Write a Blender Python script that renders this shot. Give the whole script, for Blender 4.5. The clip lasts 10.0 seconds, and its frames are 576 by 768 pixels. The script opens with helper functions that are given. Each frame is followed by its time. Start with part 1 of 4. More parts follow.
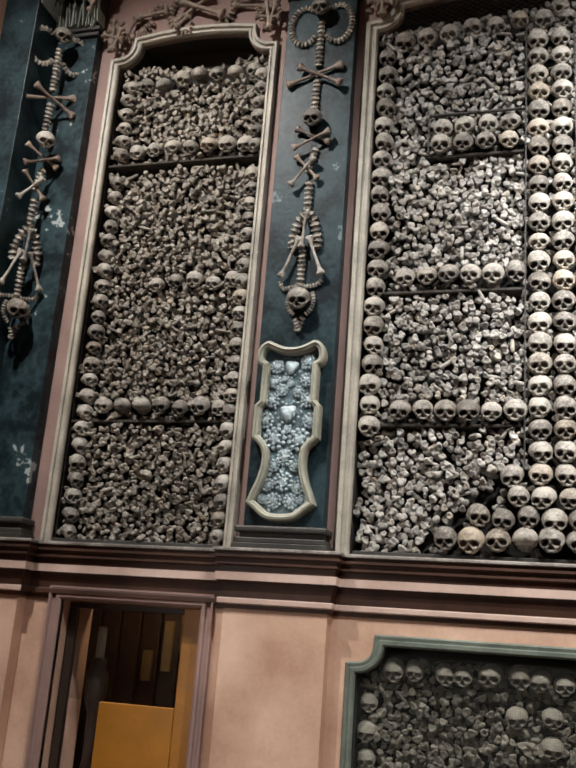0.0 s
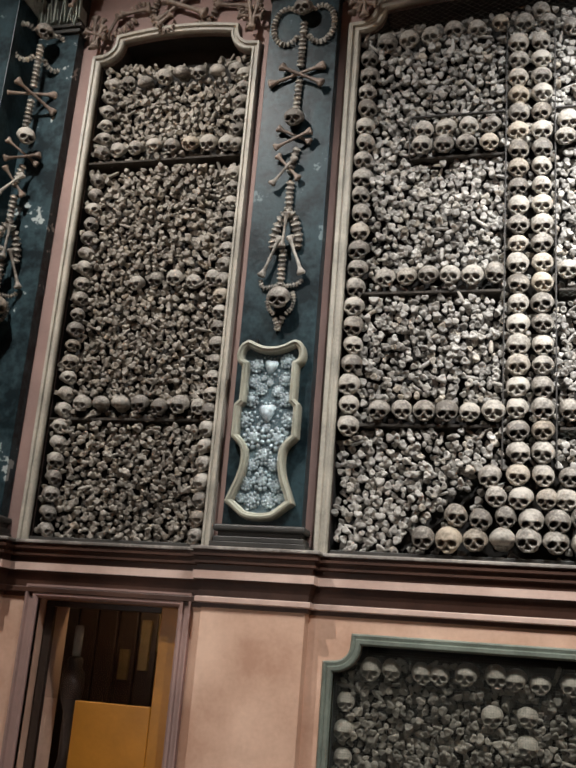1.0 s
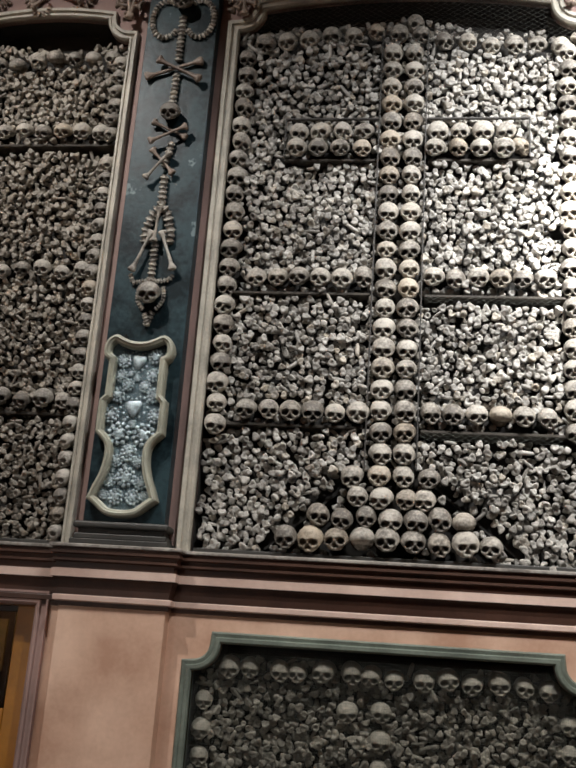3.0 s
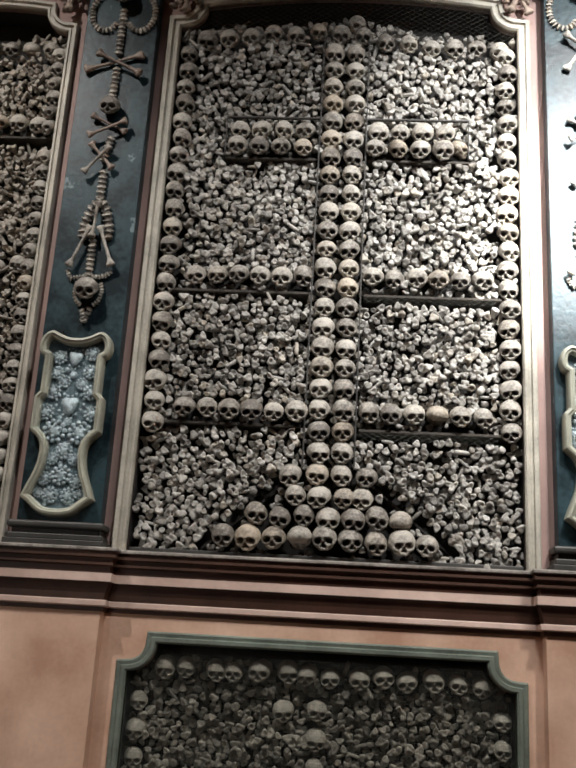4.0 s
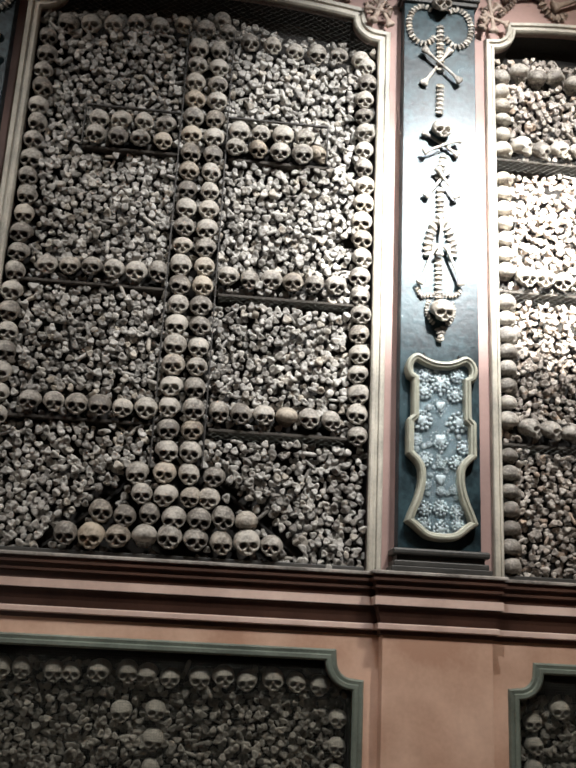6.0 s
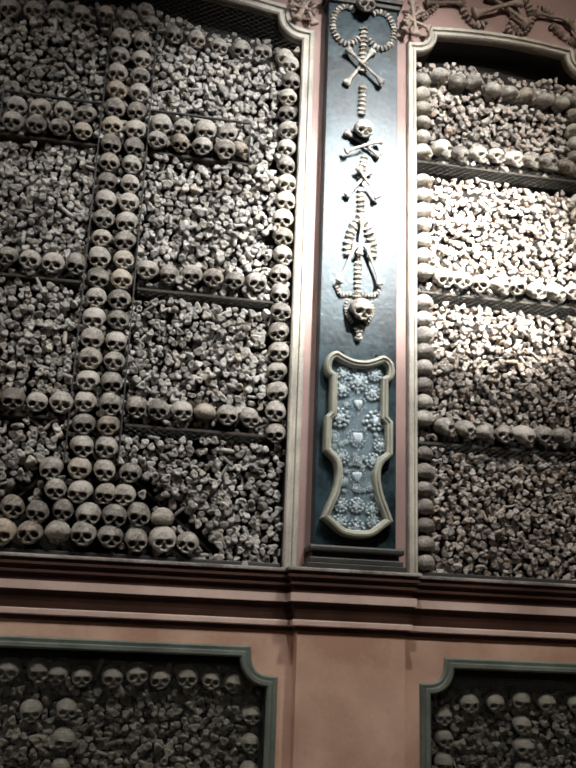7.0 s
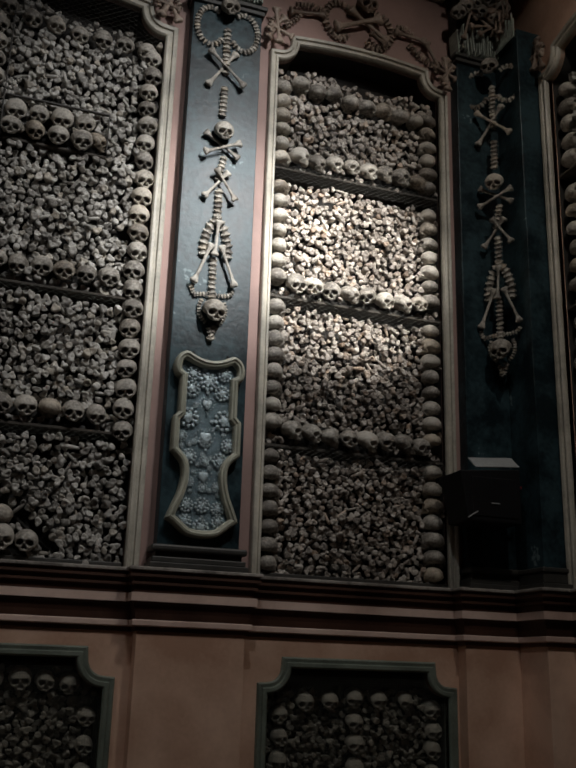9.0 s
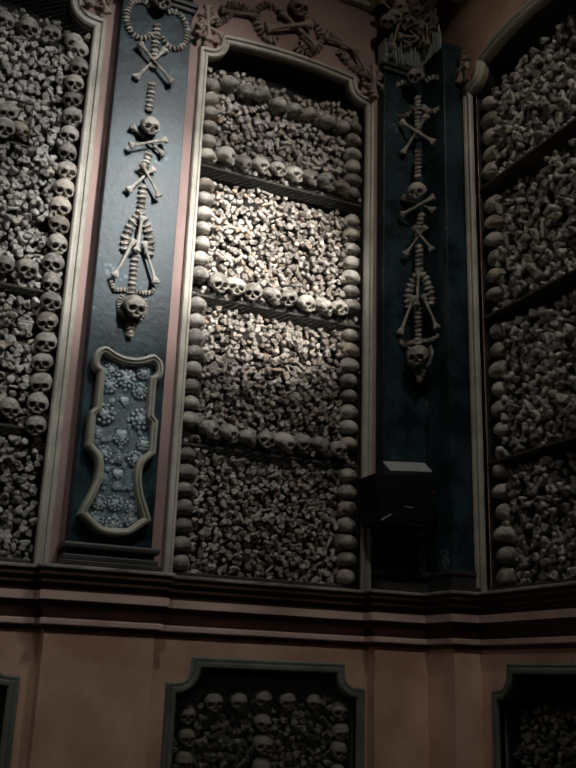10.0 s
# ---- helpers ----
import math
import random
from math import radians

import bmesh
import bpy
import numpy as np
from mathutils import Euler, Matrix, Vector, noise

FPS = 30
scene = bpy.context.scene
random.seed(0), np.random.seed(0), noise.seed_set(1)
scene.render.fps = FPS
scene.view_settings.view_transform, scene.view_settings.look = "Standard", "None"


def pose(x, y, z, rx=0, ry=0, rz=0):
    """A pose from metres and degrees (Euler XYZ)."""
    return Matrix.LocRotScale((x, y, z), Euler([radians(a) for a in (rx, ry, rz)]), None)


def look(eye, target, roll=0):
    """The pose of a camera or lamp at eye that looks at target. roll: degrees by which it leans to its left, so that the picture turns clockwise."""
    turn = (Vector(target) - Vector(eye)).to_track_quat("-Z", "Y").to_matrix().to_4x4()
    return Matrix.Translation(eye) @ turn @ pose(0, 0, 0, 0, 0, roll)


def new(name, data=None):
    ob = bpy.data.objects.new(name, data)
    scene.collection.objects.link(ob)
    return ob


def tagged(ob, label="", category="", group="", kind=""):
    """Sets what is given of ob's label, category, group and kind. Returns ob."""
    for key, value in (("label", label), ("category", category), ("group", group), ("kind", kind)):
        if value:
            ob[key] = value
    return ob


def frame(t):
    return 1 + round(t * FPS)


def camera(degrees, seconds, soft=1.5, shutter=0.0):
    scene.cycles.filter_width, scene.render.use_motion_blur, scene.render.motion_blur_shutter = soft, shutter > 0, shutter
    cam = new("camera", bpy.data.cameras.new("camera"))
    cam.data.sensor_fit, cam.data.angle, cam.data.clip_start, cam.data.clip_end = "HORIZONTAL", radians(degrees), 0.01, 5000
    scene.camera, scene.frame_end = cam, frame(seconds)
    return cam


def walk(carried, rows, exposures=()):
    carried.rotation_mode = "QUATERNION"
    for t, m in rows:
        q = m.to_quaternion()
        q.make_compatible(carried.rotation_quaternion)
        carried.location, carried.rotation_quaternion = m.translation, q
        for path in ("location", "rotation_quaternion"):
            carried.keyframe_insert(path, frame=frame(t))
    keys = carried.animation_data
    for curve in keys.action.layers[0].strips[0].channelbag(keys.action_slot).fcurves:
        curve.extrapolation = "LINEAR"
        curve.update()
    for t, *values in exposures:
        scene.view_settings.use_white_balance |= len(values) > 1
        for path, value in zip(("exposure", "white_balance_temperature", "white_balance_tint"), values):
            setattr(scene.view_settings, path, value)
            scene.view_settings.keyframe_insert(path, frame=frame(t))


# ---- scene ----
cam = camera(33.9, 10.0, soft=2.4)

PATH = [
    (0, (0.006, -5.289, 1.733), (-0.553, -3.454, 2.299), 4.5),
    (0.5, (0.002, -5.298, 1.737), (-0.547, -3.459, 2.301), 4.7),
    (1, (0.007, -5.291, 1.722), (-0.51, -3.446, 2.293), 4.6),
    (1.5, (0.03, -5.287, 1.72), (-0.433, -3.428, 2.296), 4.5),
    (2, (0.059, -5.28, 1.716), (-0.344, -3.409, 2.298), 4.5),
    (2.5, (0.054, -5.289, 1.731), (-0.275, -3.403, 2.313), 4.3),
    (4, (0.059, -5.274, 1.731), (-0.075, -3.368, 2.321), 3.4),
    (4.5, (0.08, -5.277, 1.745), (0.02, -3.366, 2.333), 3.2),
    (5, (0.091, -5.285, 1.76), (0.116, -3.373, 2.347), 3.2),
    (6.5, (0.118, -5.292, 1.791), (0.354, -3.394, 2.373), 2.5),
    (7, (0.126, -5.288, 1.79), (0.452, -3.403, 2.374), 2.2),
    (7.5, (0.127, -5.274, 1.776), (0.532, -3.408, 2.368), 1.9),
    (8, (0.126, -5.282, 1.772), (0.598, -3.432, 2.368), 1.6),
    (8.5, (0.119, -5.303, 1.792), (0.675, -3.474, 2.382), 1.7),
    (9, (0.134, -5.306, 1.786), (0.761, -3.503, 2.381), 1.7),
    (9.5, (0.144, -5.306, 1.78), (0.855, -3.536, 2.381), 1.8),
    (10, (0.148, -5.318, 1.788), (0.928, -3.577, 2.388), 2.0),
]
EXPOSURES = [(0, 0.2), (1, 0.12), (2, -0.1), (2.5, -0.2), (4, -0.38), (5, -0.44), (6.5, -0.8), (7, -1.05), (7.5, -1.45), (8, -2.03), (8.5, -2.55), (9, -2.86), (9.5, -2.92), (10, -2.92)]
walk(cam, [(t, look(eye, target, roll)) for t, eye, target, roll in PATH], EXPOSURES)

# ---- light ----
world = bpy.data.worlds.new("world")
scene.world = world
world.use_nodes = True
world.node_tree.nodes["Background"].inputs[0].default_value = (0.02, 0.022, 0.026, 1)
world.node_tree.nodes["Background"].inputs[1].default_value = 0.05


def spot(name, eye, target, watts, degrees, blend, radius, colour):
    data = bpy.data.lights.new(name, "SPOT")
    data.energy, data.spot_size, data.spot_blend, data.shadow_soft_size = watts, radians(degrees), blend, radius
    data.color = colour
    ob = new(name, data)
    ob.matrix_world = look(eye, target)
    return ob


spot("ceiling_spot_corner", (2.43, -3.8, 6.6), (2.40, 0, 4.47), 13000, 19.5, 0.75, 0.05, (1.0, 0.97, 0.92))
spot("ceiling_spot_corner_soft", (2.43, -4.0, 6.45), (1.52, 0, 4.48), 8000, 23, 1.0, 0.06, (0.98, 0.985, 0.98))
spot("ceiling_spot_corner_wide", (2.20, -3.4, 6.9), (1.45, 0, 4.75), 2150, 52, 1.0, 0.06, (0.97, 0.985, 1.0))
spot("ceiling_spot_centre", (0.75, -3.5, 7.4), (0.8, 0, 2.0), 840, 86, 1.0, 0.06, (0.97, 0.985, 1.0))
spot("ceiling_spot_entrance", (-3.3, -3.0, 7.5), (-2.0, 0, 2.2), 900, 86, 1.0, 0.06, (1.0, 0.965, 0.92))
spot("ceiling_spot_side", (2.6, -3.5, 7.4), (2.50, 0, 3.5), 1000, 88, 1.0, 0.10, (1.0, 0.93, 0.84))
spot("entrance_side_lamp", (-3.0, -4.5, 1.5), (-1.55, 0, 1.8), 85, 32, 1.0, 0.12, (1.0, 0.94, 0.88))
side_lamp = new("side_room_lamp", bpy.data.lights.new("side_room_lamp", "POINT"))
side_lamp.data.energy, side_lamp.data.shadow_soft_size, side_lamp.data.color = 6.5, 0.06, (1.0, 0.72, 0.42)
side_lamp.location = (-2.35, 0.55, 2.35)


# ---- materials ----
def mat(name, colour, rough=0.6, spread=0.25, scale=6.0, bump=0.2, grain=60.0, metal=0.0, second=None, per=None, spec=0.5, stain=0.5, fineness=0.5, flake=None, warm=None):
    """Two-scale noise over a base colour, with fine relief; per: 'island' or 'object' varies whole pieces."""
    m = bpy.data.materials.new(name)
    m.use_nodes = True
    n, l = m.node_tree.nodes, m.node_tree.links
    b = n["Principled BSDF"]
    tex = n.new("ShaderNodeTexCoord")
    big = n.new("ShaderNodeTexNoise")
    big.inputs["Scale"].default_value, big.inputs["Detail"].default_value = scale, 6
    fine = n.new("ShaderNodeTexNoise")
    fine.inputs["Scale"].default_value, fine.inputs["Detail"].default_value = grain, 8
    geo = n.new("ShaderNodeNewGeometry")
    l.new(geo.outputs["Position"], big.inputs["Vector"])
    l.new(geo.outputs["Position"] if per != "object" else tex.outputs["Object"], fine.inputs["Vector"])
    ramp = n.new("ShaderNodeValToRGB")
    lo = [c * (1 - spread) for c in colour]
    hi = second or [min(1, c * (1 + spread * 0.6)) for c in colour]
    ramp.color_ramp.elements[0].color, ramp.color_ramp.elements[1].color = (*lo, 1), (*hi, 1)
    ramp.color_ramp.elements[0].position, ramp.color_ramp.elements[1].position = 0.32, 0.68
    if flake:
        for at, c in ((0.80, hi), (0.86, flake)):
            ramp.color_ramp.elements.new(at).color = (*c, 1)
    mix = n.new("ShaderNodeMath")
    mix.operation = "MULTIPLY_ADD"
    mix.inputs[1].default_value, mix.inputs[2].default_value = stain, 0.5 * (1 - stain)
    l.new(big.outputs[0], mix.inputs[0])
    add = n.new("ShaderNodeMath")
    add.operation = "MULTIPLY_ADD"
    add.inputs[1].default_value = fineness
    l.new(fine.outputs[0], add.inputs[0])
    sub = n.new("ShaderNodeMath")
    sub.operation = "SUBTRACT"
    sub.inputs[1].default_value = 0.5 * fineness
    l.new(mix.outputs[0], sub.inputs[0])
    l.new(sub.outputs[0], add.inputs[2])
    last = add
    if per:
        who = geo.outputs["Random Per Island"] if per == "island" else n.new("ShaderNodeObjectInfo").outputs["Random"]
        shift = n.new("ShaderNodeMath")
        shift.operation = "MULTIPLY_ADD"
        shift.inputs[1].default_value = 0.34
        l.new(who, shift.inputs[0])
        back = n.new("ShaderNodeMath")
        back.operation = "SUBTRACT"
        back.inputs[1].default_value = 0.17
        l.new(add.outputs[0], back.inputs[0])
        l.new(back.outputs[0], shift.inputs[2])
        last = shift
    l.new(last.outputs[0], ramp.inputs[0])
    if warm:
        pick = n.new("ShaderNodeMath")
        pick.operation = "MULTIPLY"
        pick.inputs[1].default_value = 7.31
        l.new(who, pick.inputs[0])
        part_of = n.new("ShaderNodeMath")
        part_of.operation = "FRACT"
        l.new(pick.outputs[0], part_of.inputs[0])
        power = n.new("ShaderNodeMath")
        power.operation = "POWER"
        power.inputs[1].default_value = 8.0
        l.new(part_of.outputs[0], power.inputs[0])
        tone = n.new("ShaderNodeMix")
        tone.data_type, tone.blend_type = "RGBA", "MULTIPLY"
        tone.inputs[7].default_value = (*warm, 1)
        l.new(power.outputs[0], tone.inputs[0])
        l.new(ramp.outputs[0], tone.inputs[6])
        l.new(tone.outputs[2], b.inputs["Base Color"])
    else:
        l.new(ramp.outputs[0], b.inputs["Base Color"])
    worn = n.new("ShaderNodeMath")
    worn.operation = "MULTIPLY_ADD"
    worn.inputs[1].default_value, worn.inputs[2].default_value = 0.30 * rough, 0.85 * rough
    l.new(big.outputs[0], worn.inputs[0])
    l.new(worn.outputs[0], b.inputs["Roughness"])
    b.inputs["Metallic"].default_value = metal
    b.inputs["Specular IOR Level"].default_value = spec
    bp = n.new("ShaderNodeBump")
    bp.inputs["Strength"].default_value, bp.inputs["Distance"].default_value = bump, 0.01
    l.new(fine.outputs[0], bp.inputs["Height"])
    l.new(bp.outputs[0], b.inputs["Normal"])
    return m


PINK = mat("pink_stucco", (0.64, 0.375, 0.255), 0.75, 0.20, 2.3, 0.06, 40, second=(0.80, 0.55, 0.41), stain=1.2, fineness=0.16)
ROSE = mat("rose_stucco", (0.36, 0.235, 0.205), 0.7, 0.25, 2.2, 0.08, 45, stain=0.9, fineness=0.15)
CREAM = mat("cream_moulding", (0.50, 0.465, 0.39), 0.5, 0.32, 4.5, 0.16, 60, stain=1.1, fineness=0.35)
GREEN = mat("grey_green_moulding", (0.17, 0.20, 0.165), 0.5, 0.35, 5.0, 0.2, 60, stain=1.1, fineness=0.35)
CAPITAL = mat("dull_green_capital", (0.36, 0.40, 0.35), 0.6, 0.45, 9.0, 0.3, 50)
CORNICE = mat("cornice_stucco", (0.66, 0.46, 0.38), 0.6, 0.22, 2.6, 0.10, 50, second=(0.80, 0.61, 0.52), stain=1.0, fineness=0.15)
LEDGE = mat("worn_grey_ledge", (0.24, 0.21, 0.185), 0.6, 0.4, 5.0, 0.2, 60, second=(0.42, 0.38, 0.34), stain=1.2, fineness=0.5)
# Brown paint taken near-black: it carries the shade under the mouldings.
COVE = mat("shaded_brown_cornice", (0.060, 0.024, 0.014), 0.55, 0.35, 2.6, 0.10, 50, second=(0.095, 0.042, 0.026), stain=1.0, fineness=0.2)
BOARD = mat("dark_blue_board", (0.012, 0.028, 0.036), 0.40, 0.5, 4.5, 0.18, 34, second=(0.030, 0.058, 0.068), spec=0.24, stain=1.4, fineness=0.6, flake=(0.16, 0.22, 0.23))
FLAKED = mat("flaking_blue_board", (0.012, 0.028, 0.036), 0.45, 0.5, 5.5, 0.2, 24, second=(0.030, 0.058, 0.068), spec=0.2, stain=1.7, fineness=0.9, flake=(0.42, 0.47, 0.46))
PLINTH = mat("dark_plinth", (0.048, 0.046, 0.041), 0.5, 0.35, 5.0, 0.2, 40, stain=0.9, fineness=0.25)
BONE_LOOK = dict(colour=(0.32, 0.298, 0.265), rough=0.5, spread=0.44, scale=1.6, bump=0.4, grain=55, second=(0.58, 0.555, 0.510), warm=(0.97, 0.90, 0.80))
OLD_LOOK = dict(colour=(0.28, 0.245, 0.20), rough=0.55, spread=0.36, scale=1.6, bump=0.35, grain=55, second=(0.46, 0.42, 0.36), warm=(0.97, 0.90, 0.80))
BONE, SINGLE_BONE = mat("old_bone", per="island", **BONE_LOOK), mat("old_single_bone", per="object", **BONE_LOOK)
OLDBONE, SINGLE_OLDBONE = mat("darkened_bone", per="island", **OLD_LOOK), mat("darkened_single_bone", per="object", **OLD_LOOK)
BROWN = mat("stained_brown_bone", (0.22, 0.155, 0.115), 0.5, 0.4, 6.0, 0.35, 60, second=(0.38, 0.295, 0.235), per="object")
WARM_LOOK = dict(colour=(0.32, 0.275, 0.235), rough=0.5, spread=0.44, scale=1.3, bump=0.4, grain=55, second=(0.58, 0.525, 0.465), stain=0.8, warm=(0.90, 0.74, 0.62))
WARMBONE, SINGLE_WARMBONE = mat("warm_bone", per="island", **WARM_LOOK), mat("warm_single_bone", per="object", **WARM_LOOK)
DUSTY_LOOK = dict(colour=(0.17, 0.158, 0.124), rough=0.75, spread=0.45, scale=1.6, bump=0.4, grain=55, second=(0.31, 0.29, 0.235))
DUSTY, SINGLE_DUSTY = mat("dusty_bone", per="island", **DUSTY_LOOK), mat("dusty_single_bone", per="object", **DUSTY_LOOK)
SKULL = mat("old_skull", (0.27, 0.24, 0.205), 0.6, 0.42, 16.0, 0.5, 60, second=(0.50, 0.465, 0.405), stain=0.9, fineness=0.7, per="object", warm=(0.98, 0.89, 0.78))
WOODSHELF = mat("dark_shelf_wood", (0.060, 0.050, 0.040), 0.8, 0.4, 6.0, 0.3, 60)
SHELFEDGE = mat("worn_rail_paint", (0.05, 0.045, 0.04), 0.6, 0.4, 6.0, 0.2, 60)
# Near-black, so that recesses and gaps between parts read as deep shade.
BACK = mat("near_black_shade", (0.03, 0.027, 0.024), 0.9, 0.4, 4.0, 0.2, 40)
WIRE = mat("wire_netting", (0.13, 0.13, 0.12), 0.5, 0.3, 8.0, 0.1, 60, metal=0.6)
NICHEWIRE = mat("dusty_niche_wire", (0.115, 0.12, 0.105), 0.6, 0.3, 8.0, 0.1, 60, metal=0.2)
PALE = mat("pale_relic_frame", (0.42, 0.42, 0.335), 0.45, 0.25, 6.0, 0.15, 70, stain=0.9, fineness=0.25)
CLOTH = mat("blue_relic_lining", (0.10, 0.15, 0.17), 0.7, 0.4, 9.0, 0.3, 120)
SILVER = mat("tarnished_silver", (0.36, 0.43, 0.45), 0.45, 0.5, 40.0, 0.4, 150, metal=0.45)
ORANGE = mat("varnished_orange_wood", (0.38, 0.155, 0.018), 0.4, 0.3, 2.5, 0.08, 40, stain=1.0, fineness=0.12)
DARKWOOD = mat("dark_walnut", (0.035, 0.022, 0.016), 0.45, 0.4, 5.0, 0.2, 40)
BLACK = mat("black_metal", (0.007, 0.007, 0.008), 0.55, 0.3, 6.0, 0.1, 60, spec=0.25)
GREYMETAL = mat("grey_metal_lid", (0.35, 0.36, 0.36), 0.45, 0.2, 6.0, 0.1, 60)
STONEFLOOR = mat("stone_floor", (0.13, 0.105, 0.09), 0.5, 0.3, 3.0, 0.2, 30)
PLASTER = mat("ceiling_plaster", (0.20, 0.16, 0.13), 0.8, 0.25, 2.0, 0.2, 40)
REDKNOB = mat("red_plastic", (0.45, 0.05, 0.06), 0.4, 0.2, 8.0, 0.1, 60)
GILT = mat("glimmer_gilt", (0.35, 0.26, 0.12), 0.4, 0.3, 12.0, 0.2, 60, metal=0.7)

glass = bpy.data.materials.new("clear_glass")
glass.use_nodes = True
gb = glass.node_tree.nodes["Principled BSDF"]
gb.inputs["Transmission Weight"].default_value, gb.inputs["Roughness"].default_value, gb.inputs["IOR"].default_value = 1.0, 0.03, 1.3


# ---- mesh helpers ----
def part(name, bm, material, parent=None, label="", smooth=False):
    me = bpy.data.meshes.new(name)
    bm.to_mesh(me)
    bm.free()
    me.materials.append(material)
    if smooth:
        me.polygons.foreach_set("use_smooth", [True] * len(me.polygons))
    ob = new(name, me)
    if parent:
        ob.parent = parent
    return tagged(ob, label)


def shared(name, me, parent, m, label=""):
    ob = new(name, me)
    if parent:
        ob.parent = parent
    ob.matrix_basis = m
    return tagged(ob, label)


def empty(name, m=None, **tags):
    ob = new(name)
    ob.empty_display_size = 0.1
    if m is not None:
        ob.matrix_basis = m
    return tagged(ob, **tags)


def box(bm, x0, x1, y0, y1, z0, z1, bevel=0.0, m=None):
    made = bmesh.ops.create_cube(bm, size=1)["verts"]
    bmesh.ops.transform(bm, matrix=Matrix.Translation(((x0 + x1) / 2, (y0 + y1) / 2, (z0 + z1) / 2)) @ Matrix.Diagonal((x1 - x0, y1 - y0, z1 - z0, 1)), verts=made)
    if bevel:
        edges = list({e for v in made for e in v.link_edges})
        out = bmesh.ops.bevel(bm, geom=edges, offset=bevel, segments=2, affect="EDGES", profile=0.5)
        made = list({v for f in out["faces"] for v in f.verts} | {v for v in made if v.is_valid})
    if m is not None:
        bmesh.ops.transform(bm, matrix=m, verts=[v for v in made if v.is_valid])
    return bm


def shift_line(line, d, closed=False):
    """A 2D polyline moved sideways by d (to its right), with mitred corners."""
    pts = [Vector(p) for p in line]
    out = []
    for i, p in enumerate(pts):
        a = pts[i - 1] if i or closed else None
        b = pts[(i + 1) % len(pts)] if i + 1 < len(pts) or closed else None
        da = (p - a).normalized() if a is not None else None
        db = (b - p).normalized() if b is not None else None
        na = Vector((da.y, -da.x)) if da is not None else None
        nb = Vector((db.y, -db.x)) if db is not None else None
        if na is None or nb is None:
            out.append(p + (na or nb) * d)
        else:
            out.append(p + (na + nb) * (d / max(0.25, 1 + na.dot(nb))))
    return out


def sweep(bm, line, profile, place, closed=False, caps=True):
    """Profile points (offset, height) swept along a 2D line; place(x, y, h) gives the world point."""
    rings = []
    for off, h in profile:
        rings.append([bm.verts.new(place(p.x, p.y, h)) for p in shift_line(line, off, closed)])
    n = len(rings[0])
    for a, b in zip(rings, rings[1:]):
        for i in range(n if closed else n - 1):
            j = (i + 1) % n
            bm.faces.new((a[i], a[j], b[j], b[i]))
    if caps and not closed:
        for k in (0, -1):
            bm.faces.new([r[k] for r in rings])
    bmesh.ops.recalc_face_normals(bm, faces=bm.faces)
    return bm


def plate(bm, outlines, d0, d1):
    """A slab in the xz plane with holes: the first outline is its rim, the others are holes."""
    edges = []
    for line in outlines:
        vs = [bm.verts.new((x, d0, z)) for x, z in line]
        edges += [bm.edges.new((vs[i], vs[(i + 1) % len(vs)])) for i in range(len(vs))]
    faces = [g for g in bmesh.ops.triangle_fill(bm, edges=edges, use_beauty=True, use_dissolve=False)["geom"] if isinstance(g, bmesh.types.BMFace)]
    back = bmesh.ops.extrude_face_region(bm, geom=faces)["geom"]
    bmesh.ops.translate(bm, vec=(0, d1 - d0, 0), verts=[v for v in back if isinstance(v, bmesh.types.BMVert)])
    bmesh.ops.recalc_face_normals(bm, faces=bm.faces)
    return bm


def arc(cx, cz, r, a0, a1, n=9):
    return [(cx + r * math.cos(radians(a0 + (a1 - a0) * i / n)), cz + r * math.sin(radians(a0 + (a1 - a0) * i / n))) for i in range(n + 1)]


def bay_line(x0, x1, z0, zs, r, rise):
    """Sides and top of a bay with bitten upper corners, from its lower right round to its lower left."""
    right, left = arc(x1, zs + r, r, 270, 180), arc(x0, zs + r, r, 0, -90)
    xa, xb, zt = x1 - r, x0 + r, zs + r
    top = [(xa + (xb - xa) * i / 16, zt + rise * (1 - (2 * i / 16 - 1) ** 2)) for i in range(1, 16)]
    return [(x1, z0), *right, *top, *left, (x0, z0)]


CX = -0.06


def mx(x):
    return 2 * CX - x


WALL_R, WALL_L = 3.705, mx(3.705)
RIGHT = Matrix.Translation((WALL_R, 0, 0)) @ pose(0, 0, 0, 0, 0, -90)

# ---- shell of the chapel ----
BAY1 = bay_line(-3.06, -1.92, 2.35, 5.765, 0.165, 0.035)
BAY2 = bay_line(-1.163, 1.045, 2.35, 5.82, 0.17, 0.08)
BAY3 = bay_line(1.834, 3.072, 2.35, 5.86, 0.15, 0.03)
NICHE2 = bay_line(-1.09, 0.985, 0.75, 1.711, 0.15, 0.0)
NICHE3 = bay_line(1.908, 3.055, 0.75, 1.703, 0.14, 0.0)
BAY4 = bay_line(0.465, 1.66, 2.35, 5.885, 0.165, 0.06)
NICHE4 = bay_line(0.55, 1.61, 0.75, 1.72, 0.15, 0.0)
DOOR = [(-2.02, 0.0), (-2.02, 2.005), (-2.93, 2.005), (-2.93, 0.0)]

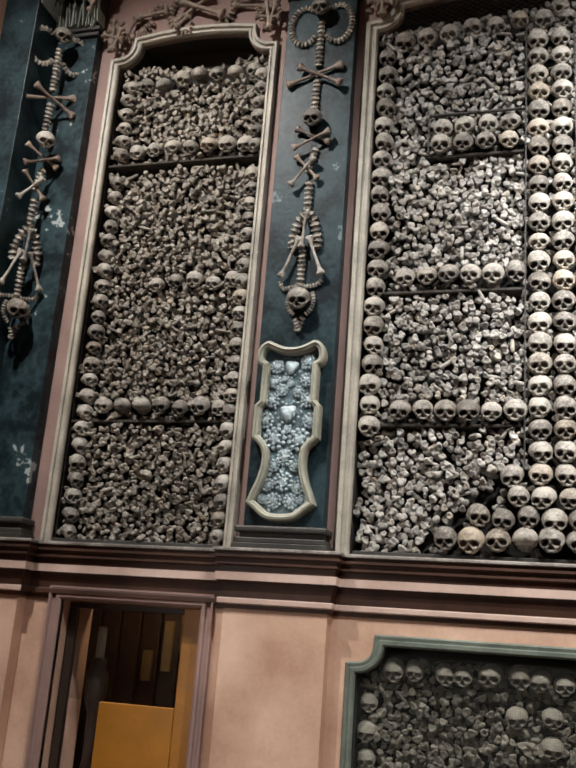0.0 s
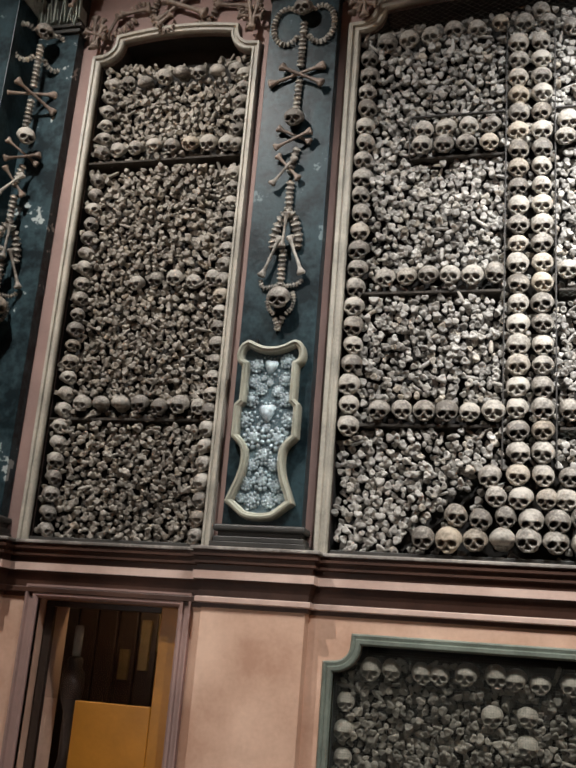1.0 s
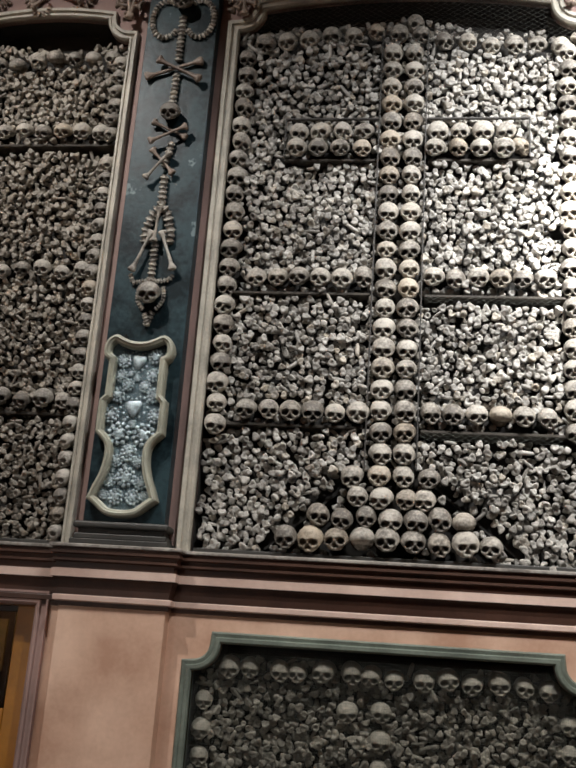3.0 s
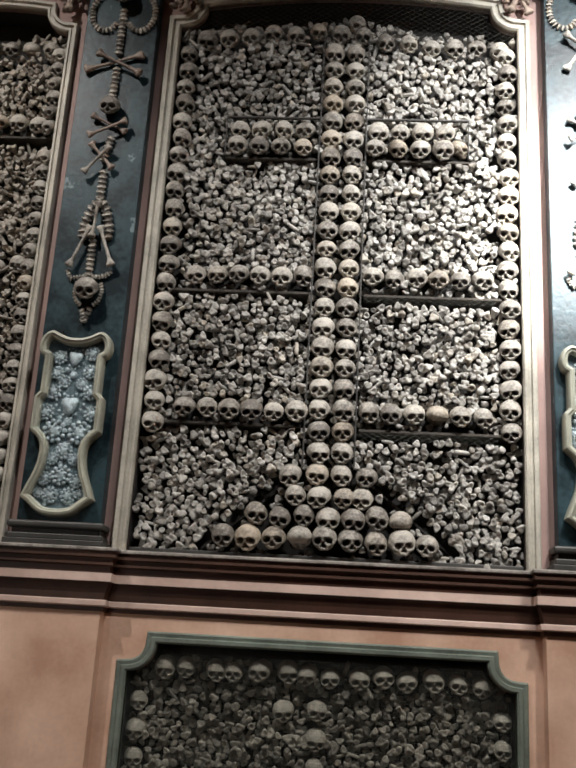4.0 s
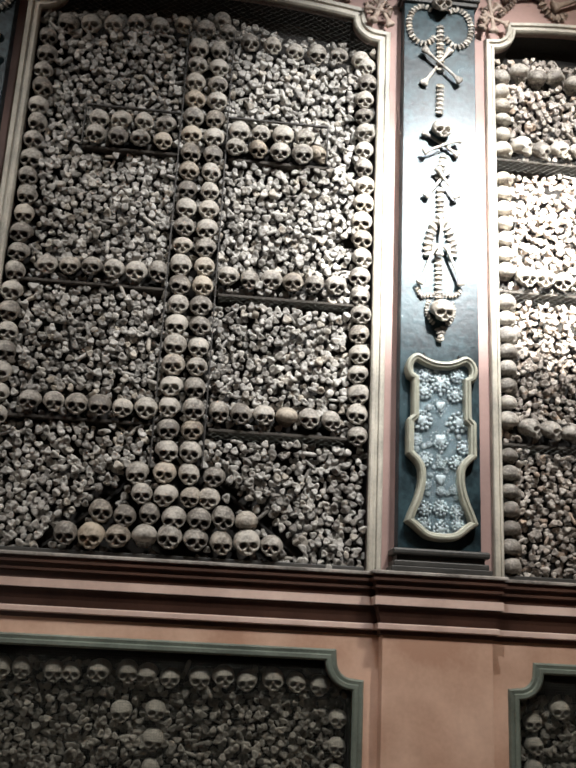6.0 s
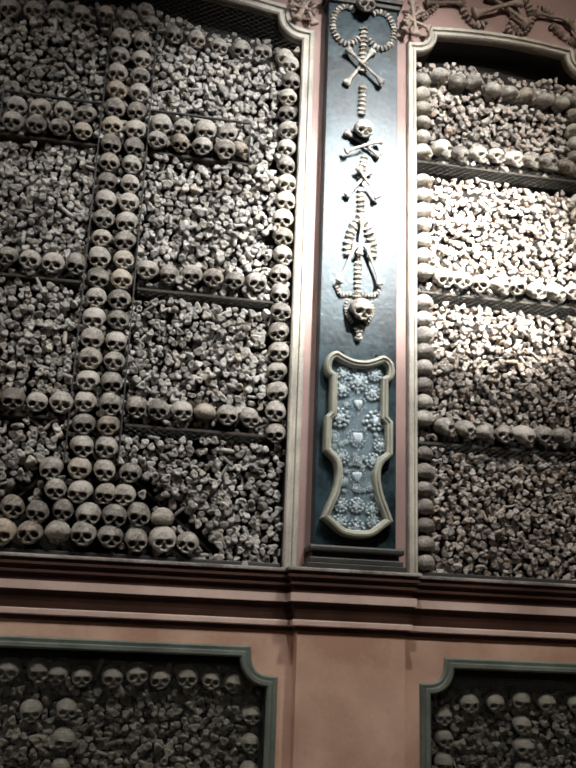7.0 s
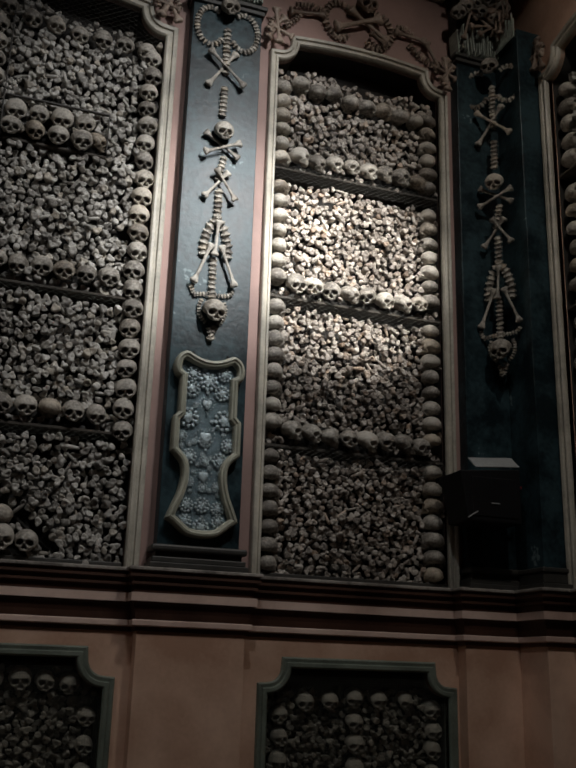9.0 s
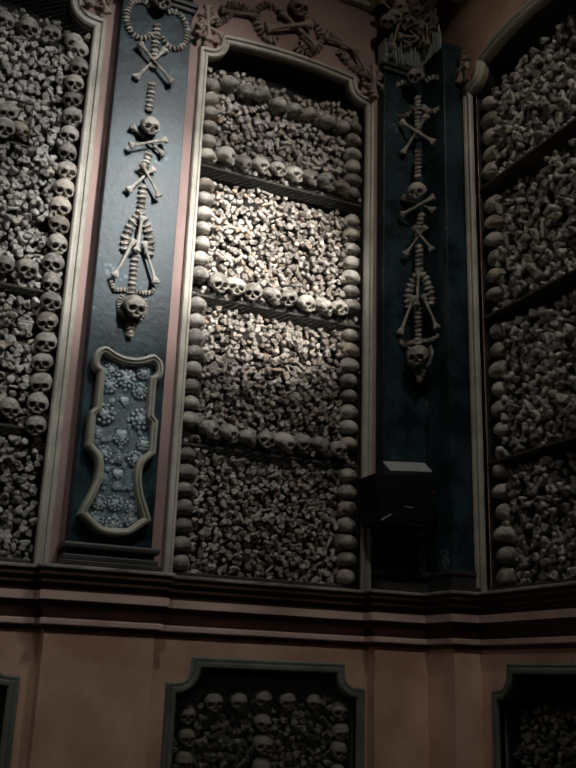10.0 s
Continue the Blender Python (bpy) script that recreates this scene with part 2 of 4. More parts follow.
bm = plate(bmesh.new(), [[(WALL_L, 0), (WALL_R + 0.3, 0), (WALL_R + 0.3, 2.2), (WALL_L, 2.2)], NICHE2, NICHE3, [(x, z + 0.001) for x, z in DOOR]], 0.0, 0.035)
tagged(part("wall_north_lower", bm, PINK), "pink stucco lower wall with framed bone niches", kind="structure")
bm = plate(bmesh.new(), [[(WALL_L, 2.2), (WALL_R + 0.3, 2.2), (WALL_R + 0.3, 7.6), (WALL_L, 7.6)], BAY1, BAY2, BAY3], 0.0, 0.035)
tagged(part("wall_north_upper", bm, ROSE), "rose stucco upper wall with tall arched bone bays", kind="structure")
bm = plate(bmesh.new(), [[(0, 0), (8.3, 0), (8.3, 7.6), (0, 7.6)], BAY4, NICHE4], 0.0, 0.035)
bm.transform(RIGHT)
tagged(part("wall_east", bm, PINK), "pink stucco side wall with a bone bay", kind="structure")
tagged(part("wall_west", box(bmesh.new(), WALL_L - 0.3, WALL_L, -8.3, 0.3, 0, 7.6), PINK), "plain pink stucco side wall", kind="structure")
tagged(part("wall_south", box(bmesh.new(), WALL_L - 0.3, WALL_R + 0.3, -8.6, -8.3, 0, 7.6), ROSE), "plain rose stucco wall behind the visitor", kind="structure")
tagged(part("floor", box(bmesh.new(), WALL_L - 0.3, WALL_R + 0.3, -8.6, 1.6, -0.2, 0), STONEFLOOR), "worn stone chapel floor", kind="structure")
tagged(part("ceiling", box(bmesh.new(), WALL_L - 0.3, WALL_R + 0.3, -8.6, 1.6, 7.6, 7.8), PLASTER), "dim plaster chapel ceiling", kind="structure")


bm = plate(bmesh.new(), [[(WALL_L, 0), (WALL_R + 0.5, 0), (WALL_R + 0.5, 7.6), (WALL_L, 7.6)], [(x, z + 0.001) for x, z in DOOR]], 0.30, 0.42)
tagged(part("wall_north_core", bm, PINK), "masonry behind the bone bays", kind="structure")
bm = box(bmesh.new(), 0, 8.3, 0.30, 0.42, 0, 7.6)
bm.transform(RIGHT)
tagged(part("wall_east_core", bm, PINK), "masonry behind the side bay", kind="structure")
# Linings that hold the shade of the bay sides in their colour.
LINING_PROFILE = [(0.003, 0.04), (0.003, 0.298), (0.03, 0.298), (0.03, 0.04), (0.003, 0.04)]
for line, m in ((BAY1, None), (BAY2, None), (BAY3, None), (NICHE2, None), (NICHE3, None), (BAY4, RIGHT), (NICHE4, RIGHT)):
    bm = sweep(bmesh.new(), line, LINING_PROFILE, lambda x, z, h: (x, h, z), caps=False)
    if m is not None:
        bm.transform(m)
    tagged(part("wall_recess_lining", bm, BACK), "near-black sides of a bone bay, shade put into their colour", kind="structure")
for x in (-2.02, -2.93):
    tagged(part("wall_door_jamb", box(bmesh.new(), min(x, x + (0.05 if x > -2.5 else -0.05)), max(x, x + (0.05 if x > -2.5 else -0.05)), 0.036, 0.299, 0, 2.04), PINK), "plain doorway jamb", kind="structure")
tagged(part("wall_door_head", box(bmesh.new(), -2.98, -1.97, 0.036, 0.299, 2.041, 2.09), PINK), "plain doorway head", kind="structure")


# cornice that steps forward round every pilaster
def right_plan():
    return [(1.125, 0), (1.125, -0.1), (1.735, -0.1), (1.735, 0), (3.13, 0), (3.13, -0.1), (3.51, -0.1), (3.51, -0.39), (WALL_R, -0.39), (WALL_R, -8.2)]


LC = 0.075  # the entrance corner stands this much nearer
PLAN = [(mx(x) + (LC if 3 < x < 3.6 else 0), y) for x, y in reversed(right_plan())] + right_plan()
CORNICE_PROFILE = [(0, 2.345), (0.068, 2.345), (0.074, 2.339), (0.074, 2.328), (0.064, 2.324), (0.056, 2.320), (0.056, 2.308), (0.066, 2.305), (0.066, 2.292), (0.050, 2.286), (0.044, 2.268), (0.052, 2.264), (0.052, 2.252), (0.036, 2.244), (0.030, 2.212),
                   (0.050, 2.208), (0.050, 2.163), (0.040, 2.158), (0.032, 2.146), (0.018, 2.105), (0.012, 2.070), (0.028, 2.067), (0.031, 2.062), (0.031, 2.038),
                   (0.016, 2.032), (0.012, 2.012), (0, 2.008)]
bm = sweep(bmesh.new(), PLAN, CORNICE_PROFILE, lambda x, y, h: (x, y, h))
cornice = tagged(part("trim_cornice", bm, CORNICE), "moulded pink stucco cornice with brown bands, shade painted in, stepping round the pilasters", kind="structure")
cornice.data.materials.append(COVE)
cornice.data.materials.append(LEDGE)
# Coves and hollows get their shade by colour, picked by height.
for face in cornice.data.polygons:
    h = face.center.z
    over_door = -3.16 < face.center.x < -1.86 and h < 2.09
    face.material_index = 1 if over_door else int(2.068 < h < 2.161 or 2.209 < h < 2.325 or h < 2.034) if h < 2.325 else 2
TOP_PROFILE = [(0, 6.72), (0.05, 6.72), (0.05, 6.76), (0.10, 6.80), (0.14, 6.84), (0.22, 6.86), (0.22, 6.92), (0.0, 6.96)]
bm = sweep(bmesh.new(), PLAN, TOP_PROFILE, lambda x, y, h: (x, y, h))
tagged(part("trim_upper_cornice", bm, CREAM), "cream upper cornice above the spandrels", kind="structure")

# pedestals below the pilasters
for x0, x1 in ((mx(1.735), mx(1.125)), (1.125, 1.735), (3.13, 3.51), (mx(3.51) + LC, mx(3.13) + LC)):
    bm = box(bmesh.new(), x0, x1, -0.1, 0.0, 0.0, 2.03, 0.004)
    box(bm, x0 - 0.03, x1 + 0.03, -0.13, 0.0, 0.0, 0.25, 0.006)
    tagged(part("pedestal", bm, PINK), "plain pink stucco pedestal under the cornice", "pedestal", "pedestals", "structure")
for x0, x1 in ((3.51, WALL_R), (WALL_L, mx(3.51) + LC)):
    tagged(part("pedestal", box(bmesh.new(), x0, x1, -0.39, 0.0, 0.0, 2.03, 0.004), PINK), "plain pink stucco corner pedestal under the cornice", "pedestal", "pedestals", "structure")

# mouldings round bays and niches
FRAME_PROFILE = [(0, 0.03), (0, -0.022), (0.012, -0.034), (0.030, -0.034), (0.036, -0.022), (0.060, -0.026), (0.066, -0.042), (0.095, -0.046), (0.104, -0.036), (0.106, 0.0)]
NICHE_PROFILE = [(0, 0.05), (0, -0.012), (0.010, -0.022), (0.028, -0.022), (0.034, -0.012), (0.052, -0.016), (0.060, -0.008), (0.062, 0.0)]
MID_PROFILE = [(0.76 * o, h) for o, h in FRAME_PROFILE]
SLIM_PROFILE = [(0.60 * o, h) for o, h in FRAME_PROFILE]
for line, prof, material, m, word in ((BAY1, SLIM_PROFILE, CREAM, None, "cream"), (BAY2, MID_PROFILE, CREAM, None, "cream"), (BAY3, SLIM_PROFILE, CREAM, None, "cream"),
                                      (BAY4, SLIM_PROFILE, CREAM, RIGHT, "cream"), (NICHE2, NICHE_PROFILE, GREEN, None, "grey-green"),
                                      (NICHE3, NICHE_PROFILE, GREEN, None, "grey-green"), (NICHE4, NICHE_PROFILE, GREEN, RIGHT, "grey-green")):
    bm = sweep(bmesh.new(), line, prof, lambda x, z, h: (x, h, z))
    if m is not None:
        bm.transform(m)
    tagged(part("trim_bay_frame", bm, material), word + " moulded stucco frame round a bone bay", kind="structure")

# ---- bones and skulls ----
def ico(sub):
    b = bmesh.new()
    bmesh.ops.create_icosphere(b, subdivisions=sub, radius=1)
    v = np.array([p.co[:] for p in b.verts])
    f = np.array([[q.index for q in t.verts] for t in b.faces])
    b.free()
    return v, f


def lumps(v, seed, amount):
    r = np.random.default_rng(seed)
    out = np.ones(len(v))
    for _ in range(10):
        d = r.normal(size=3)
        out += amount * np.exp(-r.uniform(3, 8) * (1 - v @ (d / np.linalg.norm(d)))) * r.choice([-1.0, 0.8, 1.0]) * r.uniform(0.5, 1)
    return v * out[:, None]


def bone_end(seed, outline, hollow=0.1, rise=0.35, n=12):
    """The end of a bone seen along its shaft: a lobed, dished face on a shaft that runs back into the heap; outline(a) is its radius."""
    r = np.random.default_rng(seed)
    a = np.linspace(0, 2 * np.pi, n, endpoint=False)
    edge = np.array([outline(t) for t in a]) * r.uniform(0.93, 1.07, n)
    rings = [(0.06, -0.30 + hollow), (0.45, -0.34 + 0.75 * hollow), (0.76, -0.42), (0.95, -0.22), (1.0, 0.15), (0.72, 0.85), (0.52, 1.75)]
    v = []
    for p, d in rings:
        e = edge if p > 0.7 else 0.55 * edge + 0.45 * edge.mean()
        depth = d - (rise * p * (e - edge.mean()) if d < 0.1 else 0) + r.uniform(-0.045, 0.045, n)
        v.append(np.stack([p * e * np.cos(a), depth, p * e * np.sin(a)], 1))
    f = [[0, i + 1, i] for i in range(1, n - 1)]
    for k in range(len(rings) - 1):
        for i in range(n):
            p, q = k * n + i, k * n + (i + 1) % n
            f += [[p, q, q + n], [p, q + n, p + n]]
    return np.concatenate(v), np.array(f)


def bump_at(t, at, wide):
    d = (math.degrees(t) - at + 180) % 360 - 180
    return math.exp(-(d / wide) ** 2)


def forked(t):
    return 0.62 + 0.54 * bump_at(t, 28, 36) + 0.50 * bump_at(t, 152, 36) + 0.14 * bump_at(t, 270, 45)


def bean(t):
    return 0.74 + 0.36 * math.cos(t) ** 2 - 0.26 * bump_at(t, 90, 34)


def hooked(t):
    return 0.66 + 0.46 * bump_at(t, 10, 36) + 0.36 * bump_at(t, 125, 36) + 0.22 * bump_at(t, 235, 36)


def wedge(t):
    return 0.84 + 0.14 * math.cos(3 * t + 0.5) + 0.08 * math.cos(t)


def disc(t):
    return 0.80 + 0.08 * math.cos(2 * t)


def small(t):
    return 0.62 + 0.10 * math.cos(2 * t + 1)


def stick(seed):
    """A small bone lying across the heap, thicker at both ends."""
    v, f = ico(2)
    w = lumps(v, seed, 0.2)
    w = w * np.stack([1.7 + 0 * v[:, 0], 0.42 + 0.3 * np.abs(v[:, 0]) ** 3, 0.42 + 0.3 * np.abs(v[:, 0]) ** 3], 1)
    return w, f


PIECES = [bone_end(1, forked, 0.04, 0.5), bone_end(2, forked, 0.12), bone_end(3, forked, 0.0, 0.7), bone_end(4, bean, 0.0, 0.5), bone_end(5, bean, 0.12), bone_end(6, hooked, 0.0, 0.6), bone_end(7, hooked, 0.10),
          bone_end(8, wedge, 0.10), bone_end(9, wedge, -0.04), bone_end(10, disc, 0.14), bone_end(11, disc, -0.18), bone_end(12, disc, 0.35), bone_end(13, small, -0.1), stick(12), stick(13)]
ODDS = np.array([2.2, 2.2, 1.8, 2, 1.6, 1.6, 1.6, 1.4, 1.4, 1.0, 1.2, 0.25, 1.6, 0.3, 0.3])


def rotations(n, rng, tilt):
    """Mostly a turn about the shaft (y), with a slight lean."""
    roll, lean, swing = rng.normal(0, 1.1, n), rng.normal(0.12, tilt, n), rng.normal(0, tilt, n)
    one, nil = np.ones(n), np.zeros(n)
    c, s = np.cos, np.sin
    ry = np.stack([np.stack([c(roll), nil, s(roll)], 1), np.stack([nil, one, nil], 1), np.stack([-s(roll), nil, c(roll)], 1)], 1)
    rx = np.stack([np.stack([one, nil, nil], 1), np.stack([nil, c(lean), -s(lean)], 1), np.stack([nil, s(lean), c(lean)], 1)], 1)
    rz = np.stack([np.stack([c(swing), -s(swing), nil], 1), np.stack([s(swing), c(swing), nil], 1), np.stack([nil, nil, one], 1)], 1)
    return rz @ rx @ ry


def mesh_from(name, v, f, material, smooth=None):
    me = bpy.data.meshes.new(name)
    me.vertices.add(len(v))
    me.vertices.foreach_set("co", np.ascontiguousarray(v, np.float32).ravel())
    me.loops.add(3 * len(f))
    me.loops.foreach_set("vertex_index", np.ascontiguousarray(f, np.int32).ravel())
    me.polygons.add(len(f))
    me.polygons.foreach_set("loop_start", np.arange(0, 3 * len(f), 3, dtype=np.int32))
    me.polygons.foreach_set("use_smooth", np.ones(len(f), bool) if smooth is None else smooth)
    me.update(calc_edges=True)
    me.validate()
    me.materials.append(material)
    return me


NEAR = 0.045


def forward(x, z, y):
    """The same line of sight, a little nearer to the front of the bay."""
    k = 1 - NEAR / 5.39
    return 0.08 + (x - 0.08) * k, y - NEAR, 1.75 + (z - 1.75) * k


def heap(name, x0, x1, z0, top, taken, gaps, seed, m=None, depth=0.10, size=0.0262, dx=0.0455, dz=0.0362, label="", material=None, single=None, upper=False):
    """Bones packed from z0 up to top(x), clear of the skulls in taken [(x, z, r)] and of the gaps [(za, zb, xa, xb)]."""
    rng = np.random.default_rng(seed)
    rows = []
    z = z0
    while z < 6.2:
        xs = np.arange(x0 + rng.uniform(0, dx), x1, dx)
        xs = xs + rng.uniform(-0.3, 0.3, len(xs)) * dx
        zs = z + rng.uniform(-0.3, 0.3, len(xs)) * dz + 0.012 * np.sin(xs * 5 + z * 3)
        for x, zz in zip(xs, zs):
            if zz > top(x) or not x0 <= x <= x1 or any(a < zz < b and c < x < d for a, b, c, d in gaps):
                continue
            rows.append((x, zz))
        z += dz
    p = np.array(rows)
    if taken:
        t = np.array(taken)
        far = ((p[:, None, 0] - t[None, :, 0]) ** 2 + (p[:, None, 1] - t[None, :, 1]) ** 2) > t[None, :, 2] ** 2
        p = p[far.all(1)]
    if upper:
        p = p[::-1]
    n = len(p)
    wave = 0.018 * np.sin(p[:, 0] * 7 + seed) * np.cos(p[:, 1] * 5 + 2 * seed)
    pos = np.stack([p[:, 0], depth + wave + rng.uniform(-0.034, 0.034, n), p[:, 1]], 1)
    if m is None and z0 > 2:
        pos[:, 0], pos[:, 1], pos[:, 2] = forward(pos[:, 0], pos[:, 2], pos[:, 1])
    kind = rng.choice(len(PIECES), n, p=ODDS / ODDS.sum())
    vs, fs, sm, at = [], [], [], 0
    whole = empty(name, Matrix.Translation((0, 0, z0)), label=label, category="bones", group="bone heaps") if single else None
    for k, (tv, tf) in enumerate(PIECES):
        who = np.nonzero(kind == k)[0]
        if not len(who):
            continue
        rot = rotations(len(who), rng, 0.26)
        sc = size * rng.uniform(0.78, 1.14, len(who))[:, None, None] * rng.uniform(0.85, 1.15, (len(who), 1, 3))
        if single:
            # the bones nearest to the visitor are pieces of their own
            me = mesh_from("bone", tv, tf, single, np.full(len(tf), True))
            for i in np.nonzero(who < 300)[0]:
                turn = Matrix(rot[i].tolist()).to_4x4() @ Matrix.Diagonal((*sc[i, 0], 1))
                shared("bone", me, whole, Matrix.Translation(Vector(pos[who[i]]) - Vector((0, 0, z0))) @ turn)
            keep = who >= 300
            who, rot, sc = who[keep], rot[keep], sc[keep]
            if not len(who):
                continue
        w = np.einsum("nij,nvj->nvi", rot, tv[None] * sc) + pos[who][:, None]
        fs.append((tf[None] + (at + np.arange(len(who)) * len(tv))[:, None, None]).reshape(-1, 3))
        vs.append(w.reshape(-1, 3))
        sm.append(np.full(len(who) * len(tf), True))
        at += len(who) * len(tv)
    me = mesh_from(name, np.concatenate(vs), np.concatenate(fs), material or BONE, np.concatenate(sm))
    if m is not None:
        me.transform(m)
    if single:
        rest = new("bone_fill", me)
        rest.parent = whole
        rest.matrix_basis = Matrix.Translation((0, 0, -z0))
        return tagged(rest, kind="stuff")
    return tagged(new(name, me), label, "bones", kind="stuff")


def lumps_on(w, v, seed):
    """Broad dents and a lopsided lean, so that no two skulls are alike."""
    r = np.random.default_rng(900 + seed)
    out = np.ones(len(v))
    for _ in range(7):
        d = r.normal(size=3)
        out += 0.045 * np.exp(-r.uniform(4, 12) * (1 - v @ (d / np.linalg.norm(d)))) * r.choice([-1.0, 1.0])
    w = w * out[:, None]
    w[:, 0] += r.uniform(-0.06, 0.06) * w[:, 2]
    return w


def skull_mesh(seed):
    """A skull that faces -y, about 0.14 wide, with eye sockets, nose, cheekbones and upper teeth, and no lower jaw."""
    rng = np.random.default_rng(seed)
    v, f = ico(4)
    # more vertices on the face than on the vault
    v = v + (0, -0.72, -0.16)
    v /= np.linalg.norm(v, axis=1)[:, None]
    x, y, z = v.T
    front = np.clip(-y, 0, 1)
    w = v * np.array([0.0705, 0.086, 0.067]) * rng.uniform(0.94, 1.06, 3)
    w[:, 2] += 0.010
    w[:, 0] *= 1 - 0.10 * front * np.clip(z + 0.3, 0, 1)
    low = np.clip(-z - 0.04, 0, 1)
    low = low * low / (low + 0.15)
    face = np.clip((-y - 0.10) / 0.45, 0, 1)
    w[:, 2] -= 0.040 * low * face
    w[:, 2] += 0.030 * low * (1 - face)
    w[:, 0] *= 1 - 0.38 * np.clip((low - 0.36) / 0.36, 0, 1) * face
    w[:, 2] = np.where(w[:, 2] < -0.060, -0.060 + (w[:, 2] + 0.060) * 0.15, w[:, 2])
    w[:, 1] += 0.012 * front ** 3
    w[:, 1] -= 0.020 * low * face
    fx, fz = w[:, 0].copy(), w[:, 2].copy()

    def spotted(cx, cz, rx, rz, hard=3.0, lean=0.0):
        d = ((fx - cx) / rx) ** 2 + ((fz - cz - lean * (fx - cx)) / rz) ** 2
        return np.exp(-(d ** hard)) * (front > 0.1)

    e, eh = rng.uniform(0.0275, 0.0300), rng.uniform(-0.012, -0.008)
    eyes = spotted(e, eh, 0.0180, 0.0150, 4.0, -0.22) + spotted(-e, eh, 0.0180, 0.0150, 4.0, 0.22)
    down = (-0.017 - fz) / 0.029
    nose = 1 / (1 + np.exp(np.clip((np.abs(fx) - 0.0030 - 0.0135 * down) / 0.0012, -40, 40))) * np.clip(down * 6, 0, 1) * np.clip((1 - down) * 6, 0, 1) * (front > 0.1)
    brow = spotted(e, 0.0115, 0.026, 0.010, 1.0) + spotted(-e, 0.0115, 0.026, 0.010, 1.0)
    cheek = spotted(0.050, -0.030, 0.014, 0.008, 1.0) + spotted(-0.050, -0.030, 0.014, 0.008, 1.0)
    hollow = spotted(0.050, -0.056, 0.020, 0.018, 2.0) + spotted(-0.050, -0.056, 0.020, 0.018, 2.0)
    eyes, nose = np.clip(1.5 * eyes, 0, 1), np.clip(1.3 * nose, 0, 1)
    w[:, 1] += 0.072 * eyes + 0.050 * nose - 0.006 * brow - 0.010 * cheek + 0.055 * hollow
    w[:, 2] += 0.006 * eyes
    w[:, 1] += spotted(0, -0.058, 0.026, 0.007, 1.0) * 0.0035 * np.sign(np.sin(fx * 800))
    w = lumps_on(w, v, seed)
    w += rng.normal(0, 0.0006, w.shape)
    return mesh_from("skull", w, f, SKULL)


SKULLS = [skull_mesh(i) for i in range(1, 9)]
FINE_SKULL = skull_mesh(0)
srng = random.Random(5)


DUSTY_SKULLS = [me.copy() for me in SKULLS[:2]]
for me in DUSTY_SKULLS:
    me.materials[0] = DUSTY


def skull(x, z, y=0.085, size=1.0, yaw=0.0, pitch=0.0, label="ivory human-sized skull packed among stacked bones", group="skulls", m=None, taken=None, wobble=12):
    if taken is not None:
        taken.append((x, z, 0.069 * size))
    if m is None and z > 2.3:
        x, y, z = forward(x, z, y)
    place = pose(x, y, z, (pitch + 9 + max(0, z - 2.4) * 5.5) * math.cos(radians(yaw)) + srng.uniform(-8, 8), srng.uniform(-7, 7), yaw + srng.uniform(-wobble, wobble)) @ Matrix.Diagonal((1.03, 1, 1, 1)) @ Matrix.Diagonal((0.90 * size * srng.uniform(0.93, 1.07),) * 3 + (1,))
    ob = shared("skull", srng.choice(DUSTY_SKULLS if "dusty" in label else SKULLS), None, (m or Matrix()) @ place)
    return tagged(ob, label, "skull", group)


def shelf(x0, x1, z, m=None):
    z = forward(0, z, 0)[2] if m is None else z
    bm = box(bmesh.new(), x0, x1, 0.028, 0.295, z - 0.016, z, 0.003)
    if m is not None:
        bm.transform(m)
    tagged(part("shelf", bm, WOODSHELF), "dark wooden shelf board between rows of bones", "shelf", "bone bay shelves")


def net(name, x0, x1, z0, z1, y, pitch, angle, wire, m=None, material=None, inside=None, label="fine dark wire netting stretched before the bones"):
    """Two families of parallel wires across a rectangle; inside(x, z) trims them."""
    bm = bmesh.new()
    for a in angle:
        d = Vector((math.cos(radians(a)), math.sin(radians(a))))
        nrm = Vector((-d.y, d.x))
        c = Vector(((x0 + x1) / 2, (z0 + z1) / 2))
        half = math.hypot(x1 - x0, z1 - z0) / 2
        for k in range(-int(half / pitch), int(half / pitch) + 1):
            o = c + nrm * k * pitch
            lo, hi = -half, half
            for axis, (p, q) in enumerate(((x0, x1), (z0, z1))):
                if abs(d[axis]) < 1e-6:
                    if not p <= o[axis] <= q:
                        lo, hi = 1, 0
                else:
                    s, t = sorted(((p - o[axis]) / d[axis], (q - o[axis]) / d[axis]))
                    lo, hi = max(lo, s), min(hi, t)
            if hi - lo < 0.01:
                continue
            p, q = o + d * lo, o + d * hi
            if inside:
                steps = 60
                ok = [inside(*(p + (q - p) * i / steps)) for i in range(steps + 1)]
                if not any(ok):
                    continue
                i0, i1 = ok.index(True), steps - ok[::-1].index(True)
                p, q = p + (q - p) * i0 / steps, p + (q - p) * i1 / steps
            ends = []
            for e in (p, q):
                ends.append([bm.verts.new((e.x + nrm.x * u * wire, y + w * wire, e.y + nrm.y * u * wire)) for u, w in ((-1, 0), (0, -1), (1, 0), (0, 1))])
            for i in range(4):
                bm.faces.new((ends[0][i], ends[0][(i + 1) % 4], ends[1][(i + 1) % 4], ends[1][i]))
    if m is not None:
        bm.transform(m)
    return tagged(part(name, bm, material or WIRE), label, "wire netting", kind="stuff")


